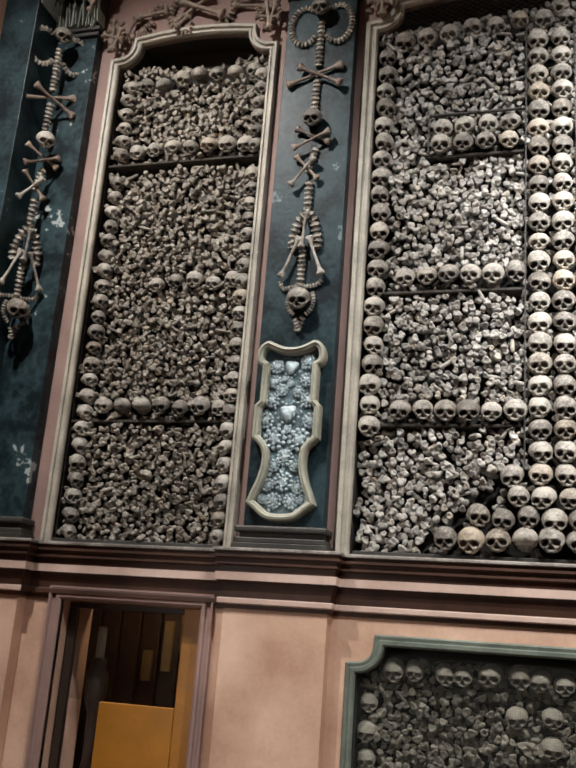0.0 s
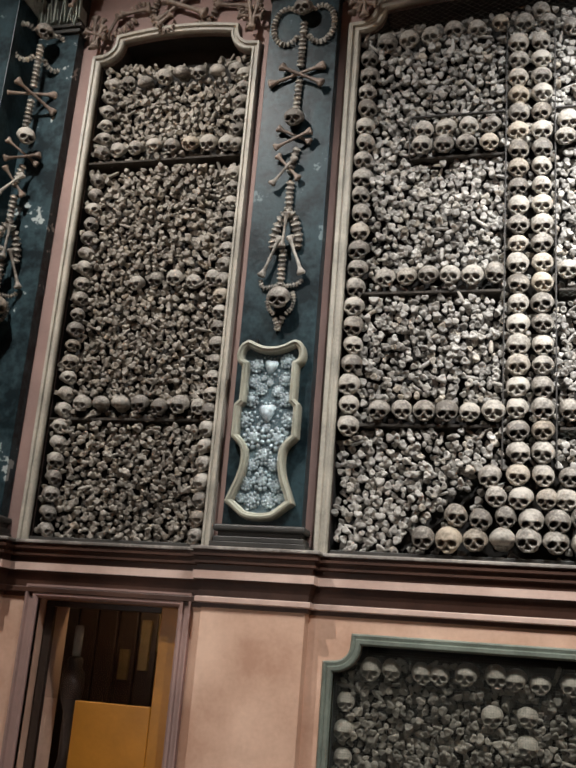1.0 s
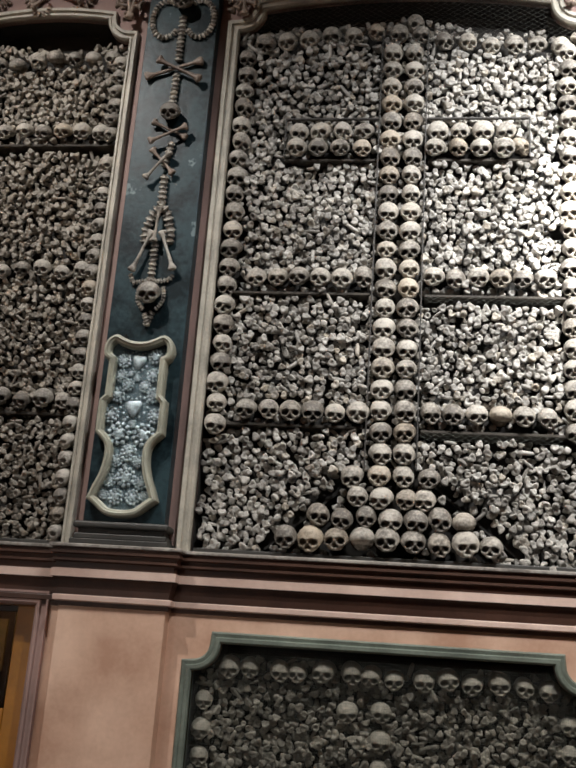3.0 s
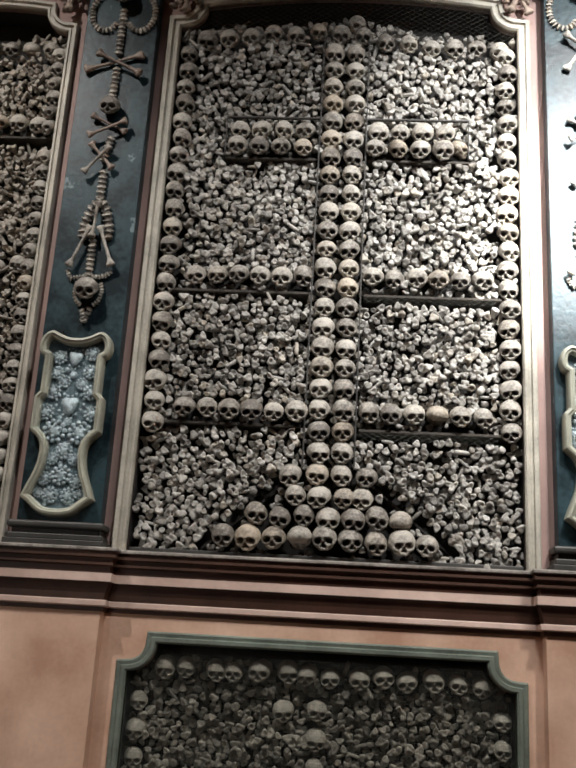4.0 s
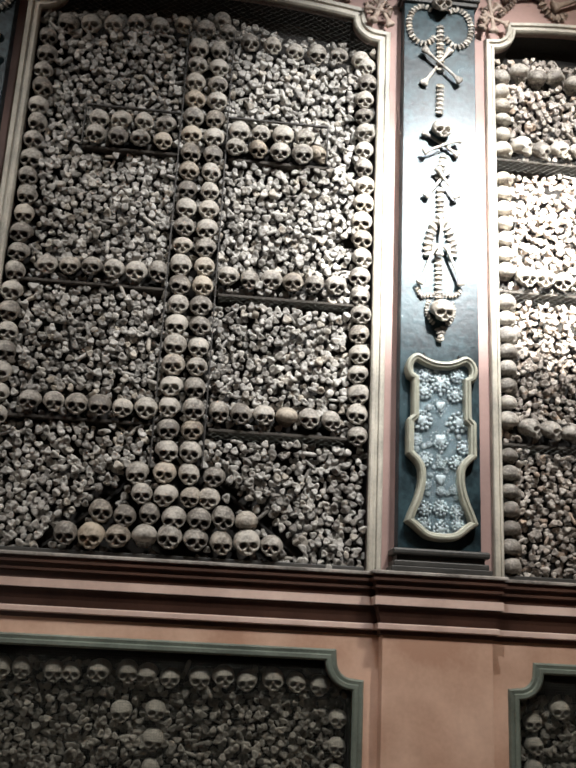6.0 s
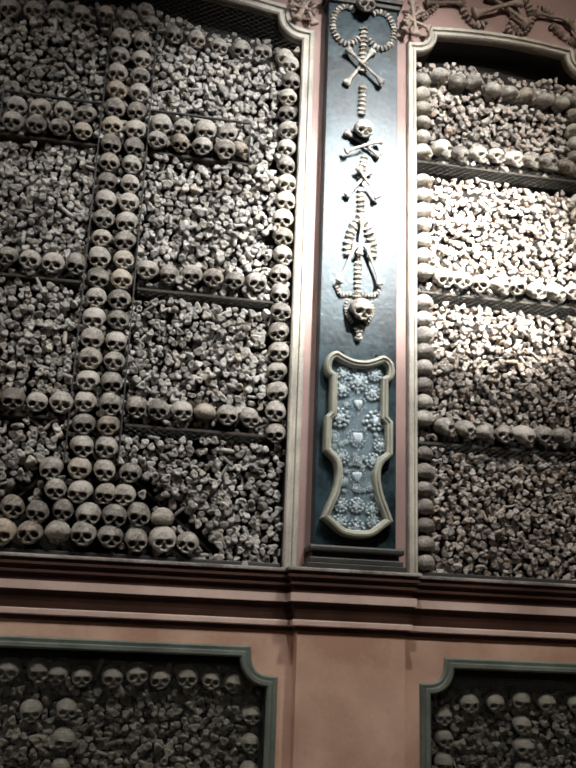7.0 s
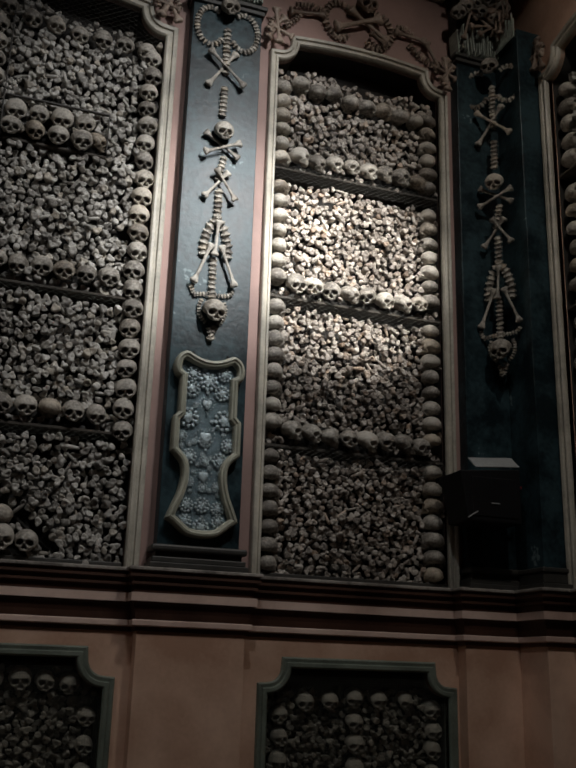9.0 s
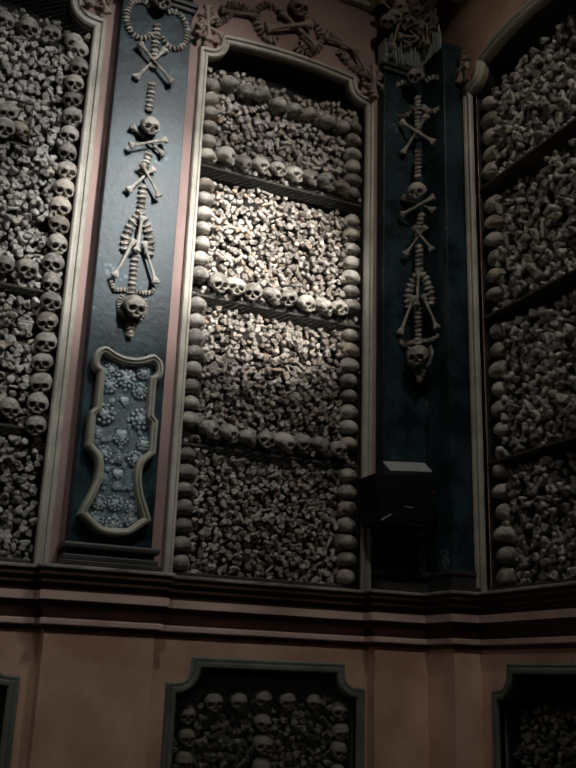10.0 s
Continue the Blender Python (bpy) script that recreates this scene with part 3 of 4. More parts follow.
# A near-black sheet that stands in for the shade deep between the bones.
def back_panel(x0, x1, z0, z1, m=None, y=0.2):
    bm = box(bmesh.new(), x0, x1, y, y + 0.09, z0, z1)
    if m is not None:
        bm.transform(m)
    tagged(part("wall_recess_back", bm, BACK), "near-black back of a bone bay, shade put into its colour", kind="structure")


# -- centre bay with the cross of skulls --
back_panel(-1.195, 1.075, 2.33, 6.13)
taken = []
for i in range(21):
    z = 3.12 + i * 0.127
    skull(-1.110 + srng.uniform(-0.008, 0.008), z, yaw=8, label="ivory skull in the border column of a bone bay", group="border skulls", taken=taken)
    skull(0.988 + srng.uniform(-0.008, 0.008), z + 0.02, yaw=-8, label="ivory skull in the border column of a bone bay", group="border skulls", taken=taken)
for i in range(23):
    z = 2.84 + i * 0.129
    for x in (-0.120 - 0.0006 * i, 0.020 - 0.0006 * i):
        skull(x, z, y=0.07, label="ivory skull in the upright of the skull cross", group="cross skulls", taken=taken)
for x in (-0.735, -0.595, -0.452, -0.31, 0.155, 0.30, 0.44, 0.585):
    skull(x, 4.973, y=0.07, size=1.0, label="ivory skull in the arm of the skull cross", group="cross skulls", taken=taken)
    skull(x + 0.012, 5.100, y=0.085, label="ivory skull in the arm of the skull cross", group="cross skulls", taken=taken)
skull(0.675, 4.985, y=0.08, size=0.9, yaw=55, label="ivory skull turned aside at the end of the cross arm", group="cross skulls", taken=taken)
for k in range(6):
    for z in (4.075, 3.215):
        skull(-0.925 + k * 0.133, z + srng.uniform(-0.006, 0.006), label="ivory skull in a row on a dark shelf", group="shelf skulls", taken=taken)
        skull(0.165 + k * 0.133, z + 0.008 + srng.uniform(-0.006, 0.006), yaw=180 if (k == 3 and z < 4) else 0, label="ivory skull in a row on a dark shelf", group="shelf skulls", taken=taken)
for k in range(14):
    x = -1.0 + k * 0.15
    skull(x, 5.80 + 0.05 * math.cos((x + 0.15) * 2.2) - 0.04 * (x > 0.15) + srng.uniform(-0.02, 0.02), y=0.10, label="ivory skull on top of a heap of bones", group="heap top skulls", taken=taken)
skull(0.0, 5.92, y=0.09, yaw=20, label="ivory skull crowning the skull cross", group="cross skulls", taken=taken)
PYRAMID = "large ivory skull in the stepped mound below the cross"
for k in range(9):
    skull(-0.63 + k * 0.143, 2.468 + srng.uniform(-0.01, 0.01), y=0.05, size=1.08 if k != 8 else 0.95, yaw=180 if k == 3 else 0, label=PYRAMID, group="mound skulls", taken=taken)
for k in range(7):
    skull(-0.455 + k * 0.137, 2.588 + srng.uniform(-0.012, 0.012), y=0.06, size=1.02, yaw=180 if k == 6 else 0, label=PYRAMID, group="mound skulls", taken=taken)
for x in (-0.235, -0.10, 0.04, 0.145):
    skull(x, 2.712, y=0.065, label=PYRAMID, group="mound skulls", taken=taken)
for x in (-0.272, 0.165):
    skull(x, 2.835, y=0.075, label=PYRAMID, group="mound skulls", taken=taken)
slope = []
for s in np.linspace(0, 1, 14):
    slope += [(-0.74 + 0.50 * s, 2.44 + 0.42 * s, 0.036), (0.66 - 0.52 * s, 2.44 + 0.42 * s, 0.036)]
for x, z in ((-0.3, 2.47), (0, 2.47), (0.3, 2.47), (-0.06, 2.6), (0.2, 2.6), (-0.2, 2.6), (0.0, 2.72)):
    slope.append((x, z, 0.13))
for x0, x1, z in ((-1.15, -0.21, 3.98), (0.11, 1.03, 3.975), (-1.15, -0.21, 3.137), (0.11, 1.03, 3.128), (-0.80, -0.21, 4.905), (0.11, 0.74, 4.905)):
    shelf(x0, x1, z)
for x0, x1 in ((-0.80, -0.205), (0.10, 0.735)):
    tagged(part("arm_rail", box(bmesh.new(), x0, x1, 0.000, 0.022, 5.150, 5.160, 0.002), SHELFEDGE), "thin dark rail over the arm of the skull cross", "rail", "cross rails")
for x, z0, z1 in ((-0.203, 2.87, 5.80), (0.092, 2.87, 5.80), (0.735, 4.885, 5.160), (-0.803, 4.885, 5.160)):
    tagged(part("upright_rail", box(bmesh.new(), x - 0.004, x + 0.004, 0.002, 0.018, z0, z1, 0.002), SHELFEDGE), "thin dark upright rod beside the skull cross", "rail", "cross rails")
# the dark planks that lean on the mound
for x0, z0, x1, z1 in ((-0.76, 2.40, -0.22, 2.86), (0.68, 2.40, 0.12, 2.86)):
    L = math.hypot(x1 - x0, z1 - z0)
    bm = box(bmesh.new(), 0, L, 0.05, 0.15, -0.01, 0.004, 0.002, pose(x0, 0.05, z0, 0, -math.degrees(math.atan2(z1 - z0, x1 - x0)), 0))
    tagged(part("plank", bm, BACK), "dark plank leaning over the mound of skulls", "plank", "mound planks")
for x in np.arange(-0.80, 0.74, 0.03):
    if not -0.20 < x < 0.08:
        slope.append((x, 4.90, 0.024))
for x0, x1, z in ((0.11, 0.90, 3.925), (0.11, 0.90, 3.08)):
    net("wire_netting", x0, x1, z - 0.035, z + 0.015, 0.0, 0.024, (30, -30), 0.0009, material=NICHEWIRE)
heap("bone_heap", -1.158, 1.045, 2.37, lambda x: 5.90 + 0.05 * math.cos((x + 0.1) * 2) - 0.05 * (x > 0.3), taken + slope,
     [(3.105, 3.145, -2, -0.1), (3.075, 3.14, -0.1, 2), (3.955, 3.99, -2, -0.1), (3.915, 3.985, -0.1, 2)], 21, single=SINGLE_BONE, label="tightly stacked ivory bones filling the centre bay")
net("wire_netting", -1.15, 1.03, 5.73, 6.07, 0.0, 0.030, (32, -32), 0.0011,
    inside=lambda x, z: z < 5.99 + 0.08 * (1 - (x / 0.95) ** 2) and (abs(x + 0.058) < 0.92 or z < 5.82))

for x0, x1, m in ((-3.07, -1.923, None), (-1.15, 1.034, None), (1.837, 3.071, None), (0.468, 1.657, RIGHT)):
    bm = box(bmesh.new(), x0, x1, 0.002, 0.05, 2.345, 2.374, 0.004)
    if m is not None:
        bm.transform(m)
    tagged(part("trim_sill", bm, PLINTH), "dark grey sill rail under stacked bones", kind="structure")

# -- entrance bay --
back_panel(-3.11, -1.885, 2.33, 6.1)
taken = []
for i in range(30):
    z = 2.42 + i * 0.111
    if abs(z - 4.985) > 0.06:
        skull(-3.0, z, y=0.08, yaw=55, size=0.84, label="brownish skull in the border column of a narrow bone bay", group="border skulls", taken=taken, wobble=35)
        skull(-1.985, z, y=0.08, yaw=-20, size=0.84, label="brownish skull in the border column of a narrow bone bay", group="border skulls", taken=taken, wobble=30)
for k in range(7):
    skull(-2.87 + k * 0.135, 5.11 + srng.uniform(-0.01, 0.01), y=0.08, size=0.88, label="brownish skull in a row on a dark shelf", group="shelf skulls", taken=taken)
    skull(-2.87 + k * 0.135, 3.235 + srng.uniform(-0.015, 0.015), y=0.08, size=0.88, yaw=180 if k in (1, 2) else 0, label="brownish skull in a row on a dark shelf", group="shelf skulls", taken=taken)
    skull(-2.87 + k * 0.135, 5.65 + 0.010 * k + srng.uniform(-0.02, 0.02), y=0.09, size=0.9, yaw=180 if k % 2 else 20, label="brownish skull on top of a heap of bones", group="heap top skulls", taken=taken)
    if k > 1:
        skull(-2.87 + k * 0.135, 4.10 + srng.uniform(-0.02, 0.02), y=0.09, size=0.85, label="brownish skull in a row of a narrow bone bay", group="shelf skulls", taken=taken)
shelf(-3.07, -1.92, 5.02)
shelf(-3.07, -1.92, 3.155)
heap("bone_heap", -3.07, -1.945, 2.37, lambda x: 5.79 + 0.02 * math.sin(x * 6) + 0.03 * (x + 2.5), taken, [(4.955, 5.02, -9, 9), (3.12, 3.155, -9, 9)], 22, size=0.0235, dx=0.0405, dz=0.0335, material=OLDBONE, single=SINGLE_OLDBONE, label="tightly stacked brownish bones in a narrow bay")

# -- corner bay --
back_panel(1.80, 3.125, 2.33, 6.13)
taken = []
for i in range(31):
    z = 2.42 + i * 0.109
    if min(abs(z - 5.045), abs(z - 4.12), abs(z - 3.145)) > 0.055:
        skull(1.905, z, y=0.075, yaw=145, size=0.92, label="pale smooth skull crown in the border column of a narrow bay", group="border skulls", taken=taken, wobble=40)
        skull(3.012, z, y=0.075, yaw=-140, size=0.92, label="pale smooth skull crown in the border column of a narrow bay", group="border skulls", taken=taken, wobble=40)
for k in range(8):
    for z, turn in ((5.17, 55), (4.235, 12), (3.245, 40)):
        skull(2.035 + k * 0.127, z + srng.uniform(-0.014, 0.014), y=0.066, yaw=turn, pitch=-6, label="pale skull in a row on a netted dark shelf", group="shelf skulls", taken=taken, wobble=45)
    skull(2.03 + k * 0.127, 5.74 - 0.010 * k + srng.uniform(-0.02, 0.02), y=0.07, yaw=140, label="pale skull on top of a heap of bones", group="heap top skulls", taken=taken, wobble=50)
for z in (5.09, 4.155, 3.165):
    shelf(1.838, 3.088, z)
    net("wire_netting", 1.84, 3.085, z - 0.135, z - 0.02, 0.0, 0.024, (30, -30), 0.0013)
heap("bone_heap", 1.86, 3.08, 2.37, lambda x: 5.87 - 0.04 * (x - 2.4) + 0.03 * math.sin(x * 9), taken, [(4.995, 5.095, -9, 9), (4.08, 4.165, -9, 9), (3.12, 3.175, -9, 9)], 23, size=0.0232, dx=0.0400, dz=0.0325, material=WARMBONE, single=SINGLE_WARMBONE, label="tightly stacked pale bones in the corner bay")

# -- bay of the side wall --
back_panel(0.43, 1.70, 2.33, 6.13, RIGHT)
taken = []
for i in range(26):
    if i not in (13, 20, 6):
        skull(0.548, 2.42 + i * 0.134, y=0.10, yaw=150, m=RIGHT, label="dim skull in the border column of the side bay", group="border skulls", taken=taken, wobble=60)
for z in (5.125, 4.155, 3.165):
    shelf(0.47, 1.66, z, RIGHT)
heap("bone_heap", 0.49, 1.64, 2.37, lambda x: 5.9, taken, [(5.02, 5.14, -9, 9), (4.06, 4.17, -9, 9), (3.09, 3.18, -9, 9)], 24, RIGHT, size=0.031, dx=0.055, dz=0.044, label="dim stacked bones in the bay of the side wall")

# -- lower niches --
back_panel(-1.13, 1.02, 0.70, 1.92, y=0.24)
taken = []
NICHE_LABEL = "dusty grey-brown skull behind fine wire netting"
for k in range(14):
    skull(-0.90 + k * 0.132 + srng.uniform(-0.02, 0.02), 1.742 + srng.uniform(-0.012, 0.012), y=0.095, size=0.93, label=NICHE_LABEL, group="niche skulls", taken=taken)
for k in range(3):
    for x in (-1.03, 0.925, -0.06):
        skull(x, 1.56 - k * 0.145, y=0.105, size=0.84, label=NICHE_LABEL, group="niche skulls", taken=taken)
for x in (-0.24,):
    skull(x, 1.55, y=0.105, size=0.84, label=NICHE_LABEL, group="niche skulls", taken=taken)
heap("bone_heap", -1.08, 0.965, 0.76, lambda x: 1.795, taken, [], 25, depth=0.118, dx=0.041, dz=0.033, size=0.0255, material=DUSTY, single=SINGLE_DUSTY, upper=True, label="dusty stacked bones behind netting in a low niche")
net("wire_netting", -1.085, 0.975, 0.76, 1.84, 0.010, 0.0135, (0, 90), 0.00045, material=NICHEWIRE)
back_panel(1.89, 3.07, 0.70, 1.92, y=0.24)
taken = []
for x, z in ((2.17, 1.66), (2.325, 1.67), (2.48, 1.69), (2.635, 1.68), (2.81, 1.68), (2.99, 1.63), (2.015, 1.585), (2.02, 1.465), (2.015, 1.34), (2.485, 1.55), (2.49, 1.43), (2.49, 1.30), (3.0, 1.51), (2.99, 1.40), (2.99, 1.27)):
    skull(x, z, y=0.10, size=0.86, label=NICHE_LABEL, group="niche skulls", taken=taken)
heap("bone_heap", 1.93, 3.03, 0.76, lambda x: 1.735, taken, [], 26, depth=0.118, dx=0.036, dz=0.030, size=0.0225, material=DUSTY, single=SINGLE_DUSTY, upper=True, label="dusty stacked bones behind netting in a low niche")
net("wire_netting", 1.915, 3.05, 0.76, 1.84, 0.010, 0.0135, (0, 90), 0.00045, material=NICHEWIRE)
back_panel(0.52, 1.64, 0.70, 1.92, RIGHT, y=0.24)
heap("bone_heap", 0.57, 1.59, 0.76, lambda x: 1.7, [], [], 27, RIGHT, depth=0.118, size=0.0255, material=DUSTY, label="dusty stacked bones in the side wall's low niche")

# ---- pilasters ----
def long_bone_mesh(length, r):
    """A shaft with two knuckles at each end, along x, centred."""
    b = bmesh.new()
    prof = [(-0.5, 0.9), (-0.47, 1.5), (-0.42, 1.35), (-0.34, 0.9), (-0.15, 0.72), (0.12, 0.72), (0.33, 0.9), (0.42, 1.4), (0.47, 1.55), (0.5, 0.95)]
    rings = []
    for t, s in prof:
        flat = 1.25 if abs(t) > 0.4 else 1.0
        rings.append([b.verts.new((t * length, r * s * math.cos(a) * 0.85, r * s * flat * math.sin(a) + 0.15 * r * math.sin(t * 5))) for a in [k * math.pi / 5 for k in range(10)]])
    for p, q in zip(rings, rings[1:]):
        for i in range(10):
            b.faces.new((p[i], p[(i + 1) % 10], q[(i + 1) % 10], q[i]))
    for ring in (rings[0], rings[-1]):
        b.faces.new(ring)
    for end in (-0.46, 0.46):
        for side in (-1, 1):
            made = bmesh.ops.create_icosphere(b, subdivisions=2, radius=r * 1.15)["verts"]
            bmesh.ops.translate(b, vec=(end * length, 0, side * r * 0.95), verts=made)
    bmesh.ops.recalc_face_normals(b, faces=b.faces)
    me = bpy.data.meshes.new("long_bone")
    b.to_mesh(me)
    b.free()
    me.polygons.foreach_set("use_smooth", [True] * len(me.polygons))
    me.materials.append(SKULL)
    return me


def vertebra_mesh():
    b = bmesh.new()
    prof = [(-0.011, 0.6), (-0.010, 1.0), (-0.003, 0.78), (0.003, 0.78), (0.010, 1.0), (0.011, 0.6)]
    rings = [[b.verts.new((0.020 * s * math.cos(a), 0.017 * s * math.sin(a), h)) for a in [k * math.pi / 5 for k in range(10)]] for h, s in prof]
    for p, q in zip(rings, rings[1:]):
        for i in range(10):
            b.faces.new((p[i], p[(i + 1) % 10], q[(i + 1) % 10], q[i]))
    b.faces.new(rings[0])
    b.faces.new(rings[-1])
    for side in (-1, 1):
        box(b, 0.014 * side - 0.012, 0.014 * side + 0.012, -0.006, 0.004, -0.004, 0.004, 0.002)
    bmesh.ops.recalc_face_normals(b, faces=b.faces)
    me = bpy.data.meshes.new("vertebra")
    b.to_mesh(me)
    b.free()
    me.materials.append(SKULL)
    return me


LONG = {n: long_bone_mesh(n / 100, 0.0105 + n * 0.00008) for n in (18, 24, 28, 33, 38)}
VERTEBRA = vertebra_mesh()


def browned(me):
    me = me.copy()
    me.materials[0] = BROWN
    return me


BROWN_LONG, BROWN_VERTEBRA, BROWN_SKULL = {n: browned(me) for n, me in LONG.items()}, browned(VERTEBRA), browned(FINE_SKULL)


def bone_between(parent, x0, z0, x1, z1, y=-0.022, brown=False, fat=1.0):
    L = math.hypot(x1 - x0, z1 - z0)
    key = min(LONG, key=lambda n: abs(n / 100 - L))
    m = pose((x0 + x1) / 2, y, (z0 + z1) / 2, 0, -math.degrees(math.atan2(z1 - z0, x1 - x0)), 0) @ Matrix.Diagonal((L / (key / 100), fat, fat, 1))
    shared("long_bone", (BROWN_LONG if brown else LONG)[key], parent, m)


def chain(parent, pts, size=1.0, y=-0.016, step=0.031, brown=False):
    """Vertebrae strung along a 2D line."""
    pts = [Vector(p) for p in pts]
    left = 0.0
    for a, b in zip(pts, pts[1:]):
        L = (b - a).length
        d = left
        while d < L:
            p = a + (b - a) * (d / L)
            ang = math.degrees(math.atan2(b.x - a.x, b.y - a.y))
            shared("vertebra", BROWN_VERTEBRA if brown else VERTEBRA, parent, pose(p.x, y, p.y, srng.uniform(-8, 8), ang + srng.uniform(-8, 8), 0) @ Matrix.Diagonal((size, size, size, 1)))
            d += step * size
        left = d - L


def loop(cx, cz, rx, rz, a0, a1, n=18):
    return [(cx + rx * math.cos(radians(a0 + (a1 - a0) * i / n)), cz + rz * math.sin(radians(a0 + (a1 - a0) * i / n))) for i in range(n + 1)]


def ornament_skull(parent, z, size=0.92, x=0.0, brown=False):
    shared("skull", BROWN_SKULL if brown else FINE_SKULL, parent, pose(x, -0.055, z, 18, 0, srng.uniform(-6, 6)) @ Matrix.Diagonal((size, size, size, 1)))


def bone_ornament(m, upright, label):
    """A hanging ornament of skulls, crossed bones and strung vertebrae; z is true height, x from the pilaster's middle."""
    o = empty("bone_ornament", m, label=label, category="bone ornament", group="pilaster ornaments")
    up = 1 if upright else 0
    ornament_skull(o, 5.95 + 0.06 * up)
    chain(o, loop(-0.115, 5.85 + 0.02 * up, 0.095, 0.145, 60, 330), 0.85)
    chain(o, loop(0.115, 5.85 + 0.02 * up, 0.095, 0.145, 120, -150), 0.85)
    chain(o, [(0, 5.86), (0, 5.53)], 1.05)
    if upright:
        bone_between(o, -0.118, 5.41, 0.07, 5.70)
        bone_between(o, 0.128, 5.44, -0.12, 5.67, -0.045)
    else:
        bone_between(o, -0.21, 5.40, 0.17, 5.52, brown=True, fat=1.15)
        bone_between(o, -0.13, 5.52, 0.17, 5.36, -0.045, True, 1.15)
    chain(o, [(0, 5.41), (-0.005, 5.20)], 1.05)
    ornament_skull(o, 5.105 - 0.04 * up)
    bone_between(o, -0.115, 5.06, 0.115, 4.94 - 0.03 * up, -0.03, not upright)
    bone_between(o, -0.12, 4.90, 0.12, 5.01, -0.055, not upright)
    chain(o, [(0.02, 4.90), (-0.01, 4.74)], 1.0)
    bone_between(o, -0.10, 4.86 if not upright else 4.60, 0.055, 4.68 if not upright else 4.80, -0.03, not upright)
    bone_between(o, 0.10 if upright else -0.12, 4.60 if upright else 4.64, 0.03 if not upright else -0.03, 4.80 if upright else 4.83, -0.05)
    chain(o, [(0, 4.66), (0, 4.47)], 1.1)
    chain(o, [(0, 4.47), (-0.05, 4.40), (-0.08, 4.28), (-0.075, 4.20)], 1.25)
    chain(o, [(0, 4.47), (0.05, 4.40), (0.08, 4.28), (0.075, 4.20)], 1.25)
    bone_between(o, 0.005, 4.44, -0.015, 4.20, -0.05)
    bone_between(o, -0.03, 4.28, -0.135, 4.01, -0.04)
    bone_between(o, 0.03, 4.28, 0.125, 4.02, -0.04)
    chain(o, [(-0.01, 4.19), (-0.01, 3.93)], 1.0)
    chain(o, [(-0.14, 3.99), (-0.12, 3.94), (-0.05, 3.955), (0.05, 3.955), (0.10, 3.965), (0.13, 4.0)], 0.62)
    chain(o, loop(0, 3.86, 0.082, 0.10, 150, 240), 0.6)
    chain(o, loop(0, 3.86, 0.082, 0.10, 30, -60), 0.6)
    ornament_skull(o, 3.855 - 0.02 * up, 1.0)
    chain(o, [(0.02, 3.745), (-0.01, 3.66)], 0.85)
    chain(o, [(-0.02, 3.73), (0.01, 3.65)], 0.7, -0.03)
    return o


def pilaster(x0, x1, label, neck=3.80, material=None):
    p = empty("pilaster", Matrix.Translation(((x0 + x1) / 2, 0, 2.345)), label=label, category="pilaster", group="pilasters")
    h = (x1 - x0) / 2
    bm = box(bmesh.new(), -h, h, -0.10, -0.001, 0.0, 3.98, 0.004)
    part("board", bm, material or BOARD, p)
    bm = bmesh.new()
    box(bm, -h - 0.045, h + 0.045, -0.165, -0.001, 0.0, 0.030, 0.004)
    box(bm, -h - 0.030, h + 0.030, -0.150, -0.001, 0.030, 0.062, 0.006)
    box(bm, -h - 0.012, h + 0.012, -0.130, -0.001, 0.062, 0.095, 0.008)
    box(bm, -h - 0.036, h + 0.036, -0.158, -0.001, 0.092, 0.130, 0.012)
    part("plinth", bm, PLINTH, p, "dark moulded plinth")
    bm = box(bmesh.new(), -h - 0.015, h + 0.015, -0.125, -0.001, neck, neck + 0.03, 0.006)
    box(bm, -h - 0.03, h + 0.03, -0.14, -0.001, neck + 0.036, neck + 0.066, 0.006)
    part("necking", bm, PLINTH, p)
    return p


P1, P2 = mx(1.44) + 0.02, 1.44
pilaster(P1 - 0.238, P1 + 0.238, "dark blue painted pilaster board on a moulded plinth", 3.745)
pilaster(P2 - 0.238, P2 + 0.238, "dark blue painted pilaster board on a moulded plinth", 3.745)
pilaster(3.18, 3.51, "dark blue corner pilaster board on a moulded plinth")
pilaster(mx(3.51) + LC, mx(3.18) + LC, "dark blue corner pilaster board with white flaking paint", 3.64, FLAKED)
for x0, x1 in ((3.511, WALL_R), (WALL_L, mx(3.511) + LC)):
    p = empty("pilaster", Matrix.Translation(((x0 + x1) / 2, -0.2, 2.345)), label="dark blue return pilaster in the chapel corner", category="pilaster", group="pilasters")
    h = (x1 - x0) / 2
    part("board", box(bmesh.new(), -h, h, -0.19, 0.19, 0.0, 3.98, 0.004), BOARD, p)
    bm = bmesh.new()
    box(bm, -h - 0.04, h, -0.235, 0.10, 0.0, 0.030, 0.004)
    box(bm, -h - 0.02, h, -0.215, 0.10, 0.031, 0.095, 0.006)
    box(bm, -h - 0.03, h, -0.225, 0.10, 0.096, 0.125, 0.008)
    if x0 < 0:
        bm.transform(Matrix.Diagonal((-1, 1, 1, 1)))
        bmesh.ops.reverse_faces(bm, faces=bm.faces)
    part("plinth", bm, PLINTH, p, "dark moulded plinth")

